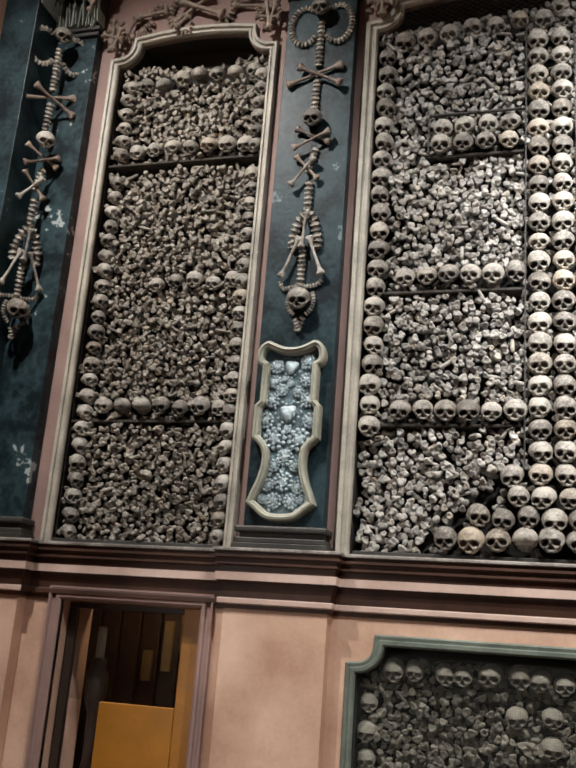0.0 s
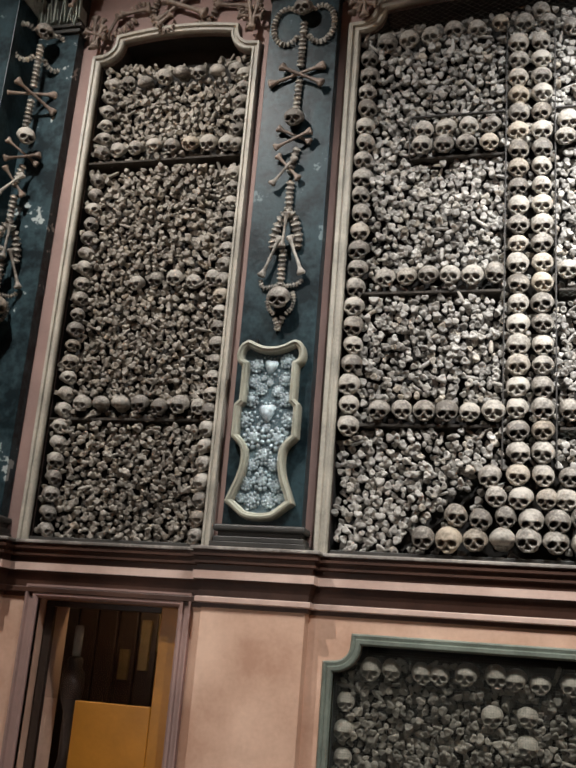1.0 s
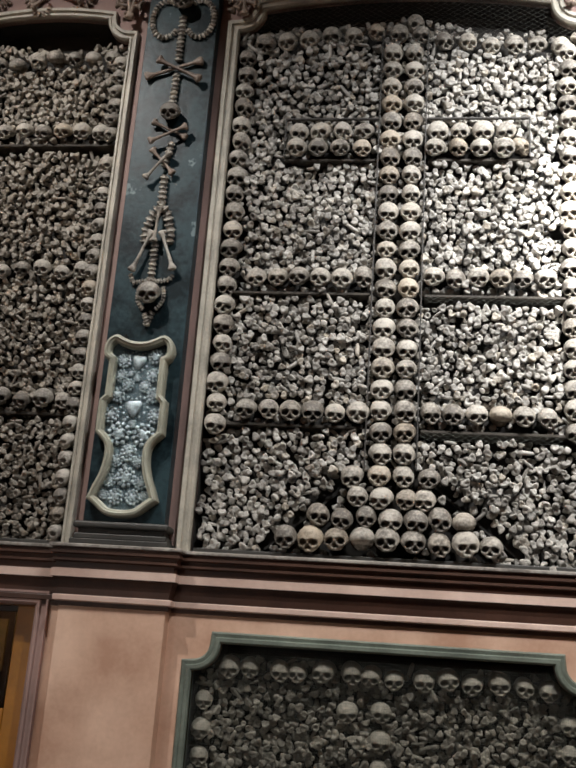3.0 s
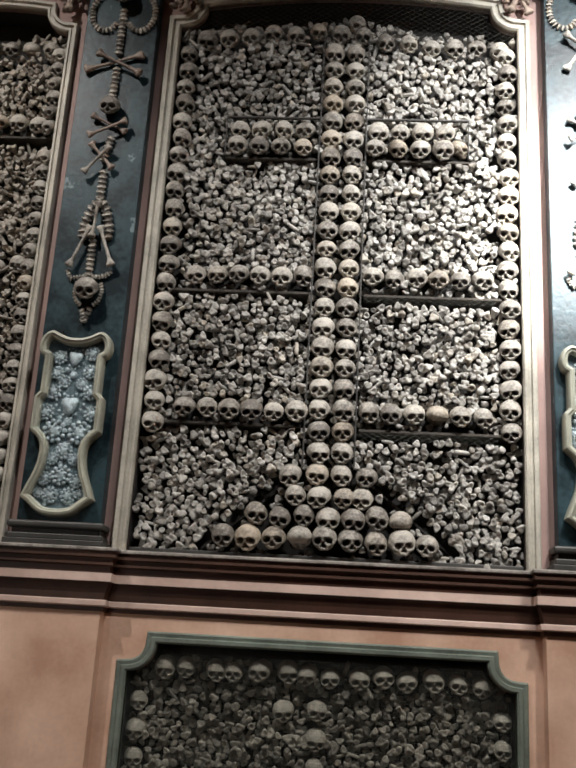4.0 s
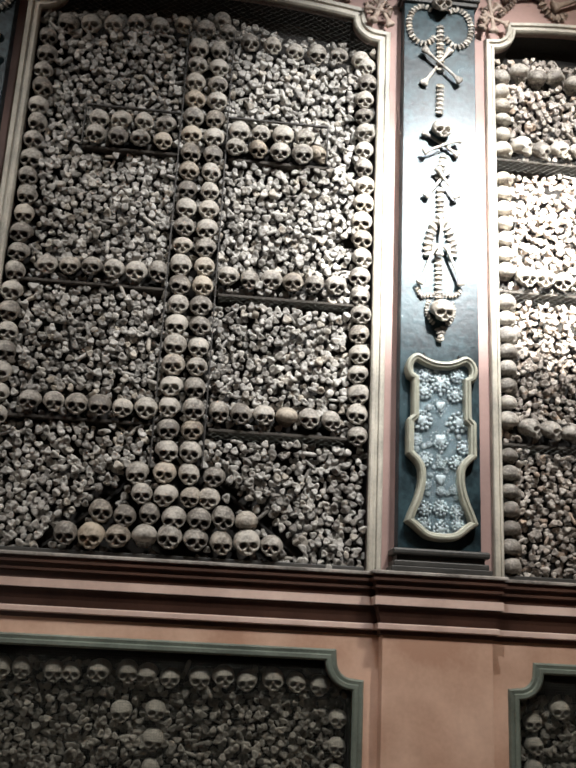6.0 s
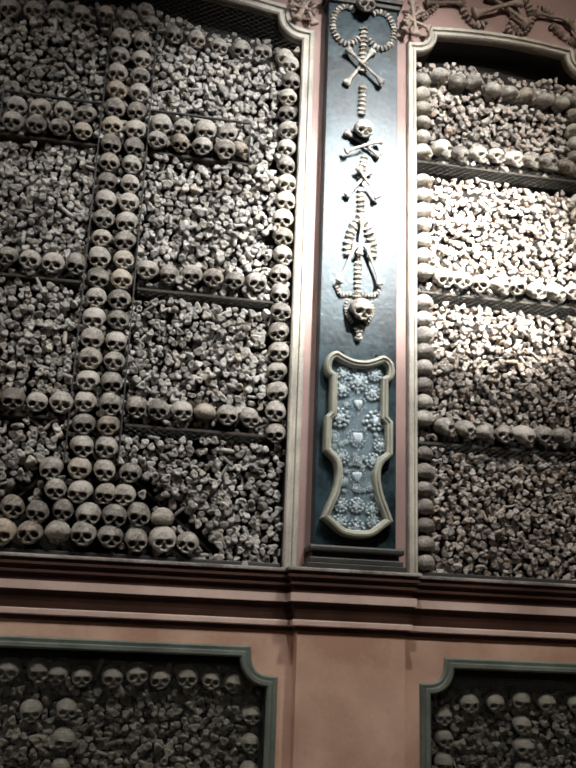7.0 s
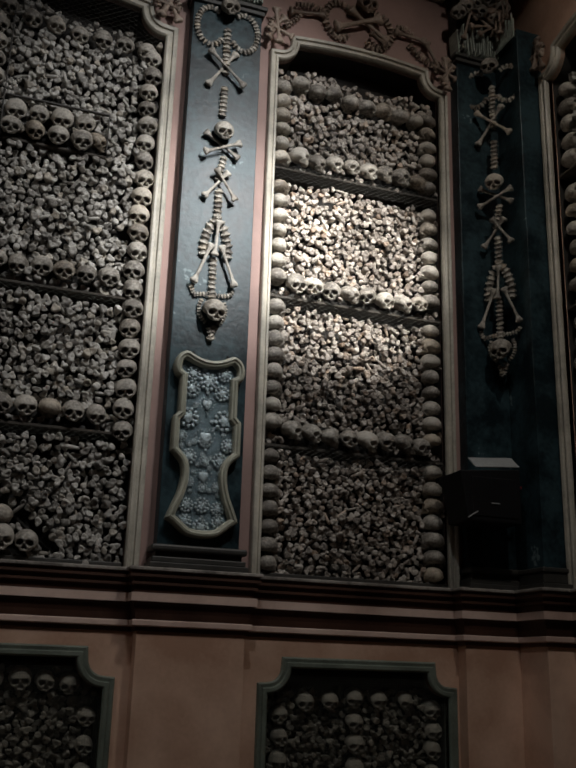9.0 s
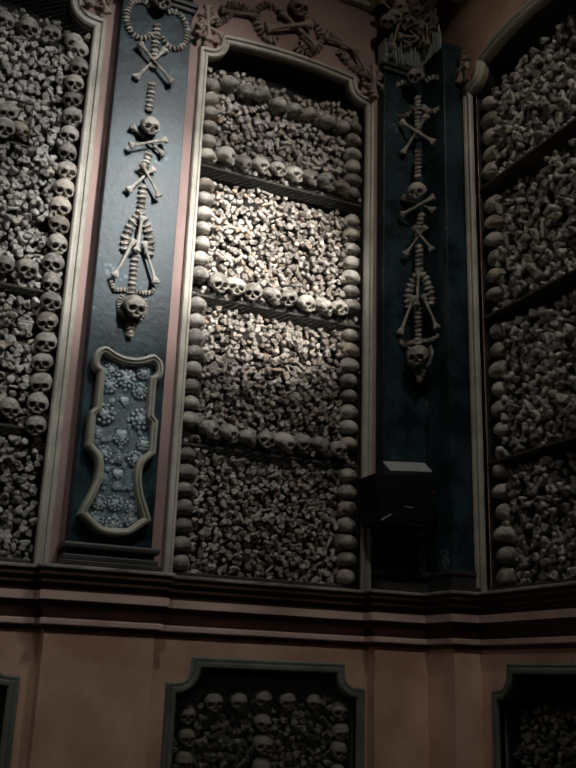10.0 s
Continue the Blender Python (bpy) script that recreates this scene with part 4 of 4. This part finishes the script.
bone_ornament(Matrix.Translation((P1 + 0.008, -0.10, 0)), False, "hanging ornament of skulls and crossed bones on dark board")
bone_ornament(Matrix.Translation((P2 + 0.0, -0.10, 0.045)), True, "hanging ornament of skulls and crossed bones, brightly lit")
bone_ornament(pose(3.415, -0.195, 0.055, 0, 0, -45), True, "dim hanging ornament of skulls and bones in the corner")
bone_ornament(pose(-3.46, -0.195, -0.04, 0, 0, 45), False, "dim hanging ornament of skulls and bones in the corner")

# fluted capitals with skulls above the corner pilasters
for side in (1, -1):
    c = empty("capital", Matrix.Translation((3.51 if side > 0 else mx(3.51) + LC, -0.1, 6.215 if side > 0 else 6.055)), label="greenish fluted corner capital set with skulls", category="capital", group="corner capitals")
    krng = random.Random(11 + side)
    for k in range(20):
        x = side * (-0.345 + k * 0.0175)
        top = 0.13 + 0.12 * krng.random()
        part("reed", box(bmesh.new(), x - 0.004, x + 0.004, -0.05 - 0.03 * krng.random(), 0.05, 0.0, top, 0.002, pose(0, 0, 0, krng.uniform(-4, 6), krng.uniform(-7, 7), 0)), CAPITAL, c)
    for k in range(15):
        y = -0.30 + k * 0.0185
        part("reed", box(bmesh.new(), side * -0.03 - 0.006, side * -0.03 + 0.006, y - 0.003, y + 0.004, 0.03, 0.12 + 0.13 * krng.random(), 0.002), CAPITAL, c)
    part("core", box(bmesh.new(), min(0, side * -0.34), max(0, side * -0.34), -0.04, 0.09, 0.02, 0.55, 0.01), BACK, c)
    for k in range(13):
        x, y, z = -0.36 + 0.030 * k, -0.10 - 0.03 * krng.random(), 0.26 + 0.24 * krng.random()
        shared("skull", BROWN_SKULL if k % 2 else FINE_SKULL, c, pose(side * x, y, z, 20, 0, -side * krng.uniform(-10, 45)) @ Matrix.Diagonal((0.85, 0.85, 0.85, 1)))
    for k in range(9):
        shared("long_bone", BROWN_LONG[krng.choice((18, 24, 28))], c, pose(side * krng.uniform(-0.34, -0.04), -0.095 - 0.02 * krng.random(), krng.uniform(0.14, 0.5), 0, krng.uniform(-80, 80), 0))
    for k in range(5):
        shared("long_bone", BROWN_LONG[18], c, pose(side * -0.075, -0.30 + 0.05 * k, krng.uniform(0.15, 0.45), krng.uniform(-60, 60), 90, 0))


for px in (P1, P2):
    c = empty("capital", Matrix.Translation((px, -0.1, 6.16)), label="greenish fluted capital over a dark pilaster", category="capital", group="capitals")
    krng = random.Random(31 if px < 0 else 32)
    part("core", box(bmesh.new(), -0.22, 0.22, -0.01, 0.09, 0.0, 0.40, 0.01), BACK, c)
    for k in range(24):
        x = -0.225 + k * 0.0195
        part("reed", box(bmesh.new(), x - 0.004, x + 0.004, -0.045 - 0.02 * krng.random(), 0.0, 0.0, 0.15 + 0.12 * krng.random(), 0.002, pose(0, 0, 0, krng.uniform(-4, 6), krng.uniform(-4, 4), 0)), CAPITAL, c)

# ---- relic cases ----
def rounded(pts, sharp, n=4):
    """A line through the points, curved but at the sharp ones."""
    out = []
    for i in range(len(pts) - 1):
        p1, p2 = Vector(pts[i]), Vector(pts[i + 1])
        p0 = p1 * 2 - p2 if i == 0 or i in sharp else Vector(pts[i - 1])
        p3 = p2 * 2 - p1 if i + 2 >= len(pts) or i + 1 in sharp else Vector(pts[i + 2])
        for k in range(n):
            s = k / n
            out.append(0.5 * (2 * p1 + (p2 - p0) * s + (2 * p0 - 5 * p1 + 4 * p2 - p3) * s * s + (3 * p1 - p0 - 3 * p2 + p3) * s ** 3))
    return [tuple(p) for p in out] + [tuple(pts[-1])]


HALF = rounded([(0.0, -0.100), (0.045, -0.097), (0.10, -0.082), (0.165, -0.03), (0.208, 0.0), (0.182, 0.07), (0.150, 0.15), (0.132, 0.24), (0.142, 0.32), (0.203, 0.385),
                (0.203, 0.585), (0.174, 0.615), (0.174, 0.825), (0.200, 0.845), (0.213, 0.895), (0.196, 0.955), (0.145, 0.988), (0.085, 0.963), (0.04, 0.948), (0.0, 0.945)], (4, 9, 10, 11, 12))
RELIC_LINE = HALF + [(-x, z) for x, z in reversed(HALF[1:-1])]
RELIC_PROFILE = [(0.0, 0.0), (0.0, -0.055), (-0.008, -0.072), (-0.020, -0.076), (-0.028, -0.066), (-0.036, -0.064), (-0.042, -0.05), (-0.042, -0.012)]


def heart_mesh():
    """A small silver heart inside a heart-shaped ring of beads."""
    b = bmesh.new()
    bmesh.ops.create_icosphere(b, subdivisions=3, radius=0.62)
    for v in b.verts:
        x, y, z = v.co
        v.co = Vector((x * (0.95 + 0.4 * z), y * 0.5, z * 1.05 + 0.45 * abs(x) - 0.1))
    for k in range(22):
        a = 2 * math.pi * k / 22
        made = bmesh.ops.create_icosphere(b, subdivisions=1, radius=0.11)["verts"]
        x = 1.0 * math.sin(a) ** 3
        z = (13 * math.cos(a) - 5 * math.cos(2 * a) - 2 * math.cos(3 * a) - math.cos(4 * a)) / 15
        bmesh.ops.translate(b, vec=(x, 0.0, 1.1 * z), verts=made)
    me = bpy.data.meshes.new("heart")
    b.to_mesh(me)
    b.free()
    me.polygons.foreach_set("use_smooth", [True] * len(me.polygons))
    me.materials.append(SILVER)
    return me


def rosette_mesh():
    """A small silver mount ringed with beads."""
    b = bmesh.new()
    bmesh.ops.create_icosphere(b, subdivisions=2, radius=0.55)
    for v in b.verts:
        v.co.y *= 0.6
    for k in range(11):
        a = 2 * math.pi * k / 11
        made = bmesh.ops.create_icosphere(b, subdivisions=1, radius=0.24)["verts"]
        bmesh.ops.translate(b, vec=(0.82 * math.cos(a), 0, 0.82 * math.sin(a)), verts=made)
    for k in range(6):
        a = 2 * math.pi * k / 6 + 0.3
        made = bmesh.ops.create_icosphere(b, subdivisions=1, radius=0.17)["verts"]
        bmesh.ops.translate(b, vec=(0.5 * math.cos(a), -0.25, 0.5 * math.sin(a)), verts=made)
    me = bpy.data.meshes.new("rosette")
    b.to_mesh(me)
    b.free()
    me.polygons.foreach_set("use_smooth", [True] * len(me.polygons))
    me.materials.append(SILVER)
    return me


HEART, ROSETTE = heart_mesh(), rosette_mesh()


def relic_case(x, z, layout, label):
    c = empty("relic_case", Matrix.Translation((x, -0.10, z)), label=label, category="relic case", group="relic cases")
    bm = sweep(bmesh.new(), RELIC_LINE, RELIC_PROFILE, lambda u, v, h: (u, h, v), closed=True)
    part("frame", bm, PALE, c, "pale scrolled moulding")
    inner = [tuple(p) for p in shift_line(RELIC_LINE, -0.02, True)]
    part("lining", plate(bmesh.new(), [inner], -0.010, -0.002), CLOTH, c, "blue-grey cloth lining")
    pane = part("pane", plate(bmesh.new(), [[tuple(p) for p in shift_line(RELIC_LINE, -0.036, True)]], -0.046, -0.043), glass, c, "clear glass pane")
    pane.visible_shadow = False
    for kind, u, v, s in layout:
        u, v, s = 1.08 * u, 1.04 * v, 1.36 * s
        shared("reliquary", HEART if kind == "h" else ROSETTE, c, pose(u, -0.022, v, 0, srng.uniform(-9, 9), 0) @ Matrix.Diagonal((s, 0.6 * s, s, 1)))
    spots = [(1.08 * u, 1.04 * v, 1.36 * s) for _, u, v, s in layout]
    for _ in range(90):
        v = srng.uniform(-0.06, 0.90)
        w = np.interp(v, [-0.06, 0, 0.24, 0.38, 0.58, 0.62, 0.84, 0.90], [0.06, 0.13, 0.085, 0.14, 0.15, 0.125, 0.125, 0.14])
        u, s = srng.uniform(-w, w), srng.uniform(0.011, 0.020)
        if all(math.hypot(u - a, v - b) > 0.85 * (s + c2) for a, b, c2 in spots):
            spots.append((u, v, s))
            shared("reliquary", ROSETTE, c, pose(u, -0.018, v, 0, srng.uniform(-40, 40), 0) @ Matrix.Diagonal((s, 0.6 * s, s, 1)))
    for u in (-0.10, 0.11):
        part("hook", box(bmesh.new(), u - 0.006, u + 0.006, -0.03, 0.0, 0.972, 1.0, 0.003), BLACK, c)
    return c


LAY1 = [("h", 0, 0.795, 0.050), ("r", 0, 0.70, 0.016), ("r", -0.085, 0.80, 0.032), ("r", 0.09, 0.83, 0.034), ("r", -0.09, 0.71, 0.030), ("r", 0.09, 0.72, 0.032),
        ("r", -0.045, 0.66, 0.028), ("r", 0.05, 0.65, 0.027), ("r", -0.10, 0.60, 0.034), ("r", 0.105, 0.60, 0.034), ("h", 0.0, 0.52, 0.060), ("r", 0.0, 0.43, 0.018),
        ("r", -0.125, 0.48, 0.038), ("r", 0.125, 0.48, 0.036), ("r", -0.065, 0.375, 0.052), ("r", 0.07, 0.37, 0.052), ("h", 0.0, 0.285, 0.030), ("r", 0.0, 0.265, 0.038),
        ("r", -0.06, 0.22, 0.028), ("r", 0.06, 0.22, 0.028), ("r", 0.0, 0.13, 0.044), ("r", -0.085, 0.11, 0.030), ("r", 0.085, 0.10, 0.030), ("r", -0.045, 0.02, 0.036), ("r", 0.05, 0.02, 0.034), ("r", -0.11, 0.03, 0.022), ("r", 0.11, 0.03, 0.022)]
LAY2 = [("r", -0.085, 0.83, 0.032), ("r", 0.09, 0.84, 0.032), ("h", 0.0, 0.80, 0.036), ("r", 0, 0.79, 0.042), ("r", -0.09, 0.74, 0.038), ("r", 0.08, 0.73, 0.036),
        ("h", 0.0, 0.655, 0.034), ("r", -0.10, 0.57, 0.046), ("r", 0.10, 0.57, 0.048), ("h", 0.0, 0.46, 0.042), ("r", 0.0, 0.445, 0.030), ("r", -0.13, 0.46, 0.026), ("r", 0.125, 0.43, 0.032),
        ("r", -0.085, 0.35, 0.034), ("r", 0.085, 0.34, 0.034), ("h", 0.0, 0.24, 0.036), ("r", 0.0, 0.18, 0.020), ("r", -0.075, 0.21, 0.022), ("r", 0.075, 0.19, 0.022),
        ("r", -0.085, 0.08, 0.032), ("r", 0.0, 0.085, 0.034), ("r", 0.085, 0.07, 0.030), ("r", -0.09, -0.01, 0.032), ("r", 0.0, -0.035, 0.036), ("r", 0.09, 0.0, 0.028), ("r", 0.0, 0.33, 0.022)]
relic_case(P1 - 0.012, 2.602, LAY1, "pale scrolled relic case with silver reliquaries under glass")
relic_case(P2 + 0.0, 2.622, LAY2, "pale scrolled relic case with rows of silver hearts under glass")


# ---- bone clusters at the bay corners and garlands over the bays ----
def bone_cluster(m, label):
    c = empty("bone_cluster", m, label=label, category="bone ornament", group="corner bone clusters")
    for a, L in ((75, 28), (-60, 18), (20, 18), (110, 24)):
        shared("long_bone", BROWN_LONG[L], c, pose(srng.uniform(-0.03, 0.03), -0.03 - 0.012 * srng.random(), srng.uniform(-0.03, 0.03), 0, a + srng.uniform(-15, 15), 0) @ Matrix.Diagonal((1, 1.3, 1.3, 1)))
    chain(c, loop(0, 0.0, 0.07, 0.08, 20, 200, 8), 0.8, -0.03, brown=True)
    return c


for x, z in ((-3.10, 5.98), (-1.91, 6.0), (-1.16, 6.02), (1.04, 6.02), (1.815, 6.07), (3.09, 6.05)):
    bone_cluster(Matrix.Translation((x, -0.045, z)), "brown cluster of small crossed bones at a bay corner")
bone_cluster(RIGHT @ Matrix.Translation((0.465, -0.045, 6.08)), "dim cluster of small crossed bones at a bay corner")


def garland(cx, z, flip, wide, label):
    """A brown swag: a skull on crossed bones in a ring of vertebrae, with long bones and strings of vertebrae to both sides."""
    g = empty("bone_garland", Matrix.Translation((cx, -0.002, z)), label=label, category="bone garland", group="bone garlands")

    def bone(x0, z0, x1, z1, y=-0.03, fat=1.45):
        bone_between(g, flip * wide * x0, z0, flip * wide * x1, z1, y, True, fat)

    def beads(pts, size=1.15, y=-0.020):
        chain(g, [(flip * wide * u, v) for u, v in pts], size, y, brown=True)

    ornament_skull(g, 0.425, 1.1, flip * 0.027, brown=True)
    bone(-0.557, 0.224, -0.286, 0.269)
    bone(-0.223, 0.175, 0.141, 0.339, -0.055, 1.7)
    bone(-0.10, 0.379, 0.203, 0.170, -0.035, 1.7)
    bone(0.06, 0.20, 0.17, 0.12, -0.06)
    beads([(-0.60, 0.07), (-0.56, 0.12), (-0.50, 0.18), (-0.46, 0.25)], 0.9)
    beads(loop(-0.17, 0.27, 0.115, 0.145, 60, 290, 14))
    beads(loop(-0.17, 0.15, 0.05, 0.04, 200, 360, 6), 1.0)
    beads(loop(0.13, 0.26, 0.105, 0.14, 110, -120, 14))
    beads(loop(0.10, 0.12, 0.06, 0.045, 180, 380, 8), 1.0, -0.035)
    bone(0.256, 0.284, 0.509, 0.262, -0.035)
    beads([(0.28, 0.32), (0.34, 0.33), (0.40, 0.29)], 1.0, -0.04)
    beads([(0.388, 0.205), (0.45, 0.15), (0.586, 0.082)], 1.35)
    beads([(-0.30, 0.30), (-0.40, 0.32), (-0.50, 0.29)], 0.95, -0.035)
    bone(0.508, 0.248, 0.602, 0.067, -0.045)
    return g


garland(-2.48, 5.90, -1, 0.93, "brown garland of long bones and vertebrae over a bay")
garland(2.455, 6.04, 1, 1.0, "brown garland of long bones and vertebrae over a bay")
garland(-0.058, 6.05, 1, 1.5, "brown garland of long bones and vertebrae over a bay")

# ---- black box on the cornice ----
fb = empty("floodlight_box", pose(3.20, -0.102, 2.72, 0, 0, 0), label="black metal box with a grey flap on the corner pilaster", category="box")
bm = box(bmesh.new(), -0.235, 0.185, -0.27, -0.02, 0.0, 0.30, 0.008)
for v in bm.verts:
    v.co.x += 0.05 * (0.30 - v.co.z) * (v.co.x < 0) / 0.30
    v.co.z += 0.10 * max(0, v.co.x + 0.235) * (v.co.z > 0.15)
box(bm, -0.16, 0.15, -0.276, -0.266, 0.03, 0.27, 0.004)
part("housing", bm, BLACK, fb)
part("flap", box(bmesh.new(), -0.125, 0.185, 0.0, 0.11, -0.004, 0.004, 0.002, pose(0, -0.268, 0.338, 42, -5, 0)), GREYMETAL, fb, "raised grey sheet-metal flap")
part("bracket", box(bmesh.new(), -0.05, 0.05, -0.022, 0.0, -0.22, 0.26, 0.004), BLACK, fb)
part("clamp_rod", box(bmesh.new(), -0.004, 0.004, -0.004, 0.004, 0, 0.08, 0.002, pose(-0.19, -0.275, 0.015, 0, 58, 0)), GREYMETAL, fb, "thin grey clamp rod")
part("latch", box(bmesh.new(), -0.03, 0.03, -0.284, -0.276, 0.108, 0.116, 0.003), GREYMETAL, fb, "thin grey latch")
part("knob", box(bmesh.new(), 0.226, 0.242, -0.20, -0.184, 0.235, 0.255, 0.006), REDKNOB, fb, "small red knob")
part("arm", box(bmesh.new(), 0.17, 0.236, -0.20, -0.188, 0.215, 0.235, 0.003), BLACK, fb)

# ---- doorway below the entrance bay ----
DOOR_PROFILE = [(0, 0.03), (0, -0.012), (0.014, -0.024), (0.030, -0.024), (0.036, -0.010), (0.058, -0.012), (0.066, -0.030), (0.078, -0.030), (0.080, 0.0)]
bm = sweep(bmesh.new(), DOOR, DOOR_PROFILE, lambda x, z, h: (x, h, z))
tagged(part("door_1_frame", bm, ROSE), "rose moulded frame round a doorway", kind="structure")
bm = bmesh.new()
box(bm, -3.6, -1.5, 1.40, 1.50, 0, 2.6)
box(bm, -3.7, -3.6, 0.3, 1.50, 0, 2.6)
box(bm, -1.5, -1.4, 0.3, 1.50, 0, 2.6)
box(bm, -3.7, -1.4, 0.3, 1.50, 2.6, 2.7)
tagged(part("wall_side_room", bm, DARKWOOD), "dark walls of the small room past the doorway", kind="structure")
d = empty("door_screen", Matrix.Translation((-2.4, 0.12, 0)), label="varnished orange wooden screen with a dark glazed top", category="door")
part("stile", box(bmesh.new(), 0.235, 0.379, -0.025, 0.025, 0, 2.0, 0.004), ORANGE, d)
part("panel", box(bmesh.new(), -0.245, 0.234, -0.03, 0.015, 0, 1.435, 0.005), ORANGE, d)
part("rail", box(bmesh.new(), -0.525, 0.234, -0.02, 0.02, 1.965, 2.0, 0.004), DARKWOOD, d)
part("mullion", box(bmesh.new(), -0.525, -0.47, -0.02, 0.02, 0, 1.964, 0.004), DARKWOOD, d)
pane = part("pane", box(bmesh.new(), -0.469, 0.234, -0.002, 0.002, 1.436, 1.964), glass, d, "dark reflecting glass pane")
pane.visible_shadow = False
cup = empty("cabinet", Matrix.Translation((-2.6, 0.95, 0)), label="dark wooden cabinet with gilt strips standing in for glimmers", category="cabinet")
crng = random.Random(3)
for k in range(12):
    part("panel", box(bmesh.new(), -0.95 + k * 0.15, -0.95 + k * 0.15 + 0.135, -0.02 - 0.02 * crng.random(), 0.02, 0.0, 2.35, 0.006), DARKWOOD, cup)
# Brown glimmers behind the door glass, built as added gilt strips.
for u, z0, z1 in ((-0.02, 1.62, 1.95), (0.10, 1.75, 2.1), (-0.16, 1.55, 1.75), (0.32, 1.7, 2.0)):
    part("glimmer_strip", box(bmesh.new(), u, u + 0.07, -0.055, -0.03, z0, z1, 0.004), GILT, cup, "dull gilt strip standing in for a glimmer")


def turned(name, profile, material, n=20):
    bm = bmesh.new()
    rings = [[bm.verts.new((r * math.cos(2 * math.pi * i / n), r * math.sin(2 * math.pi * i / n), z)) for i in range(n)] for r, z in profile]
    for a, b in zip(rings, rings[1:]):
        for i in range(n):
            bm.faces.new((a[i], a[(i + 1) % n], b[(i + 1) % n], b[i]))
    bm.faces.new(rings[0])
    bm.faces.new(rings[-1])
    bmesh.ops.recalc_face_normals(bm, faces=bm.faces)
    return bm


cs = empty("candlestick", Matrix.Translation((-2.80, 0.34, 0)), label="tall turned dark candlestick behind the doorway", category="candlestick")
part("stem", turned("stem", [(0.14, 0), (0.14, 0.05), (0.05, 0.12), (0.03, 0.3), (0.035, 0.9), (0.05, 1.0), (0.03, 1.08), (0.035, 1.35), (0.06, 1.42), (0.075, 1.50), (0.07, 1.58), (0.045, 1.62), (0.05, 1.66), (0.035, 1.68)], DARKWOOD), DARKWOOD, cs, smooth=True)
part("candle", turned("candle", [(0.028, 1.68), (0.028, 1.86), (0.02, 1.87)], CREAM), CREAM, cs, "cream candle", smooth=True)
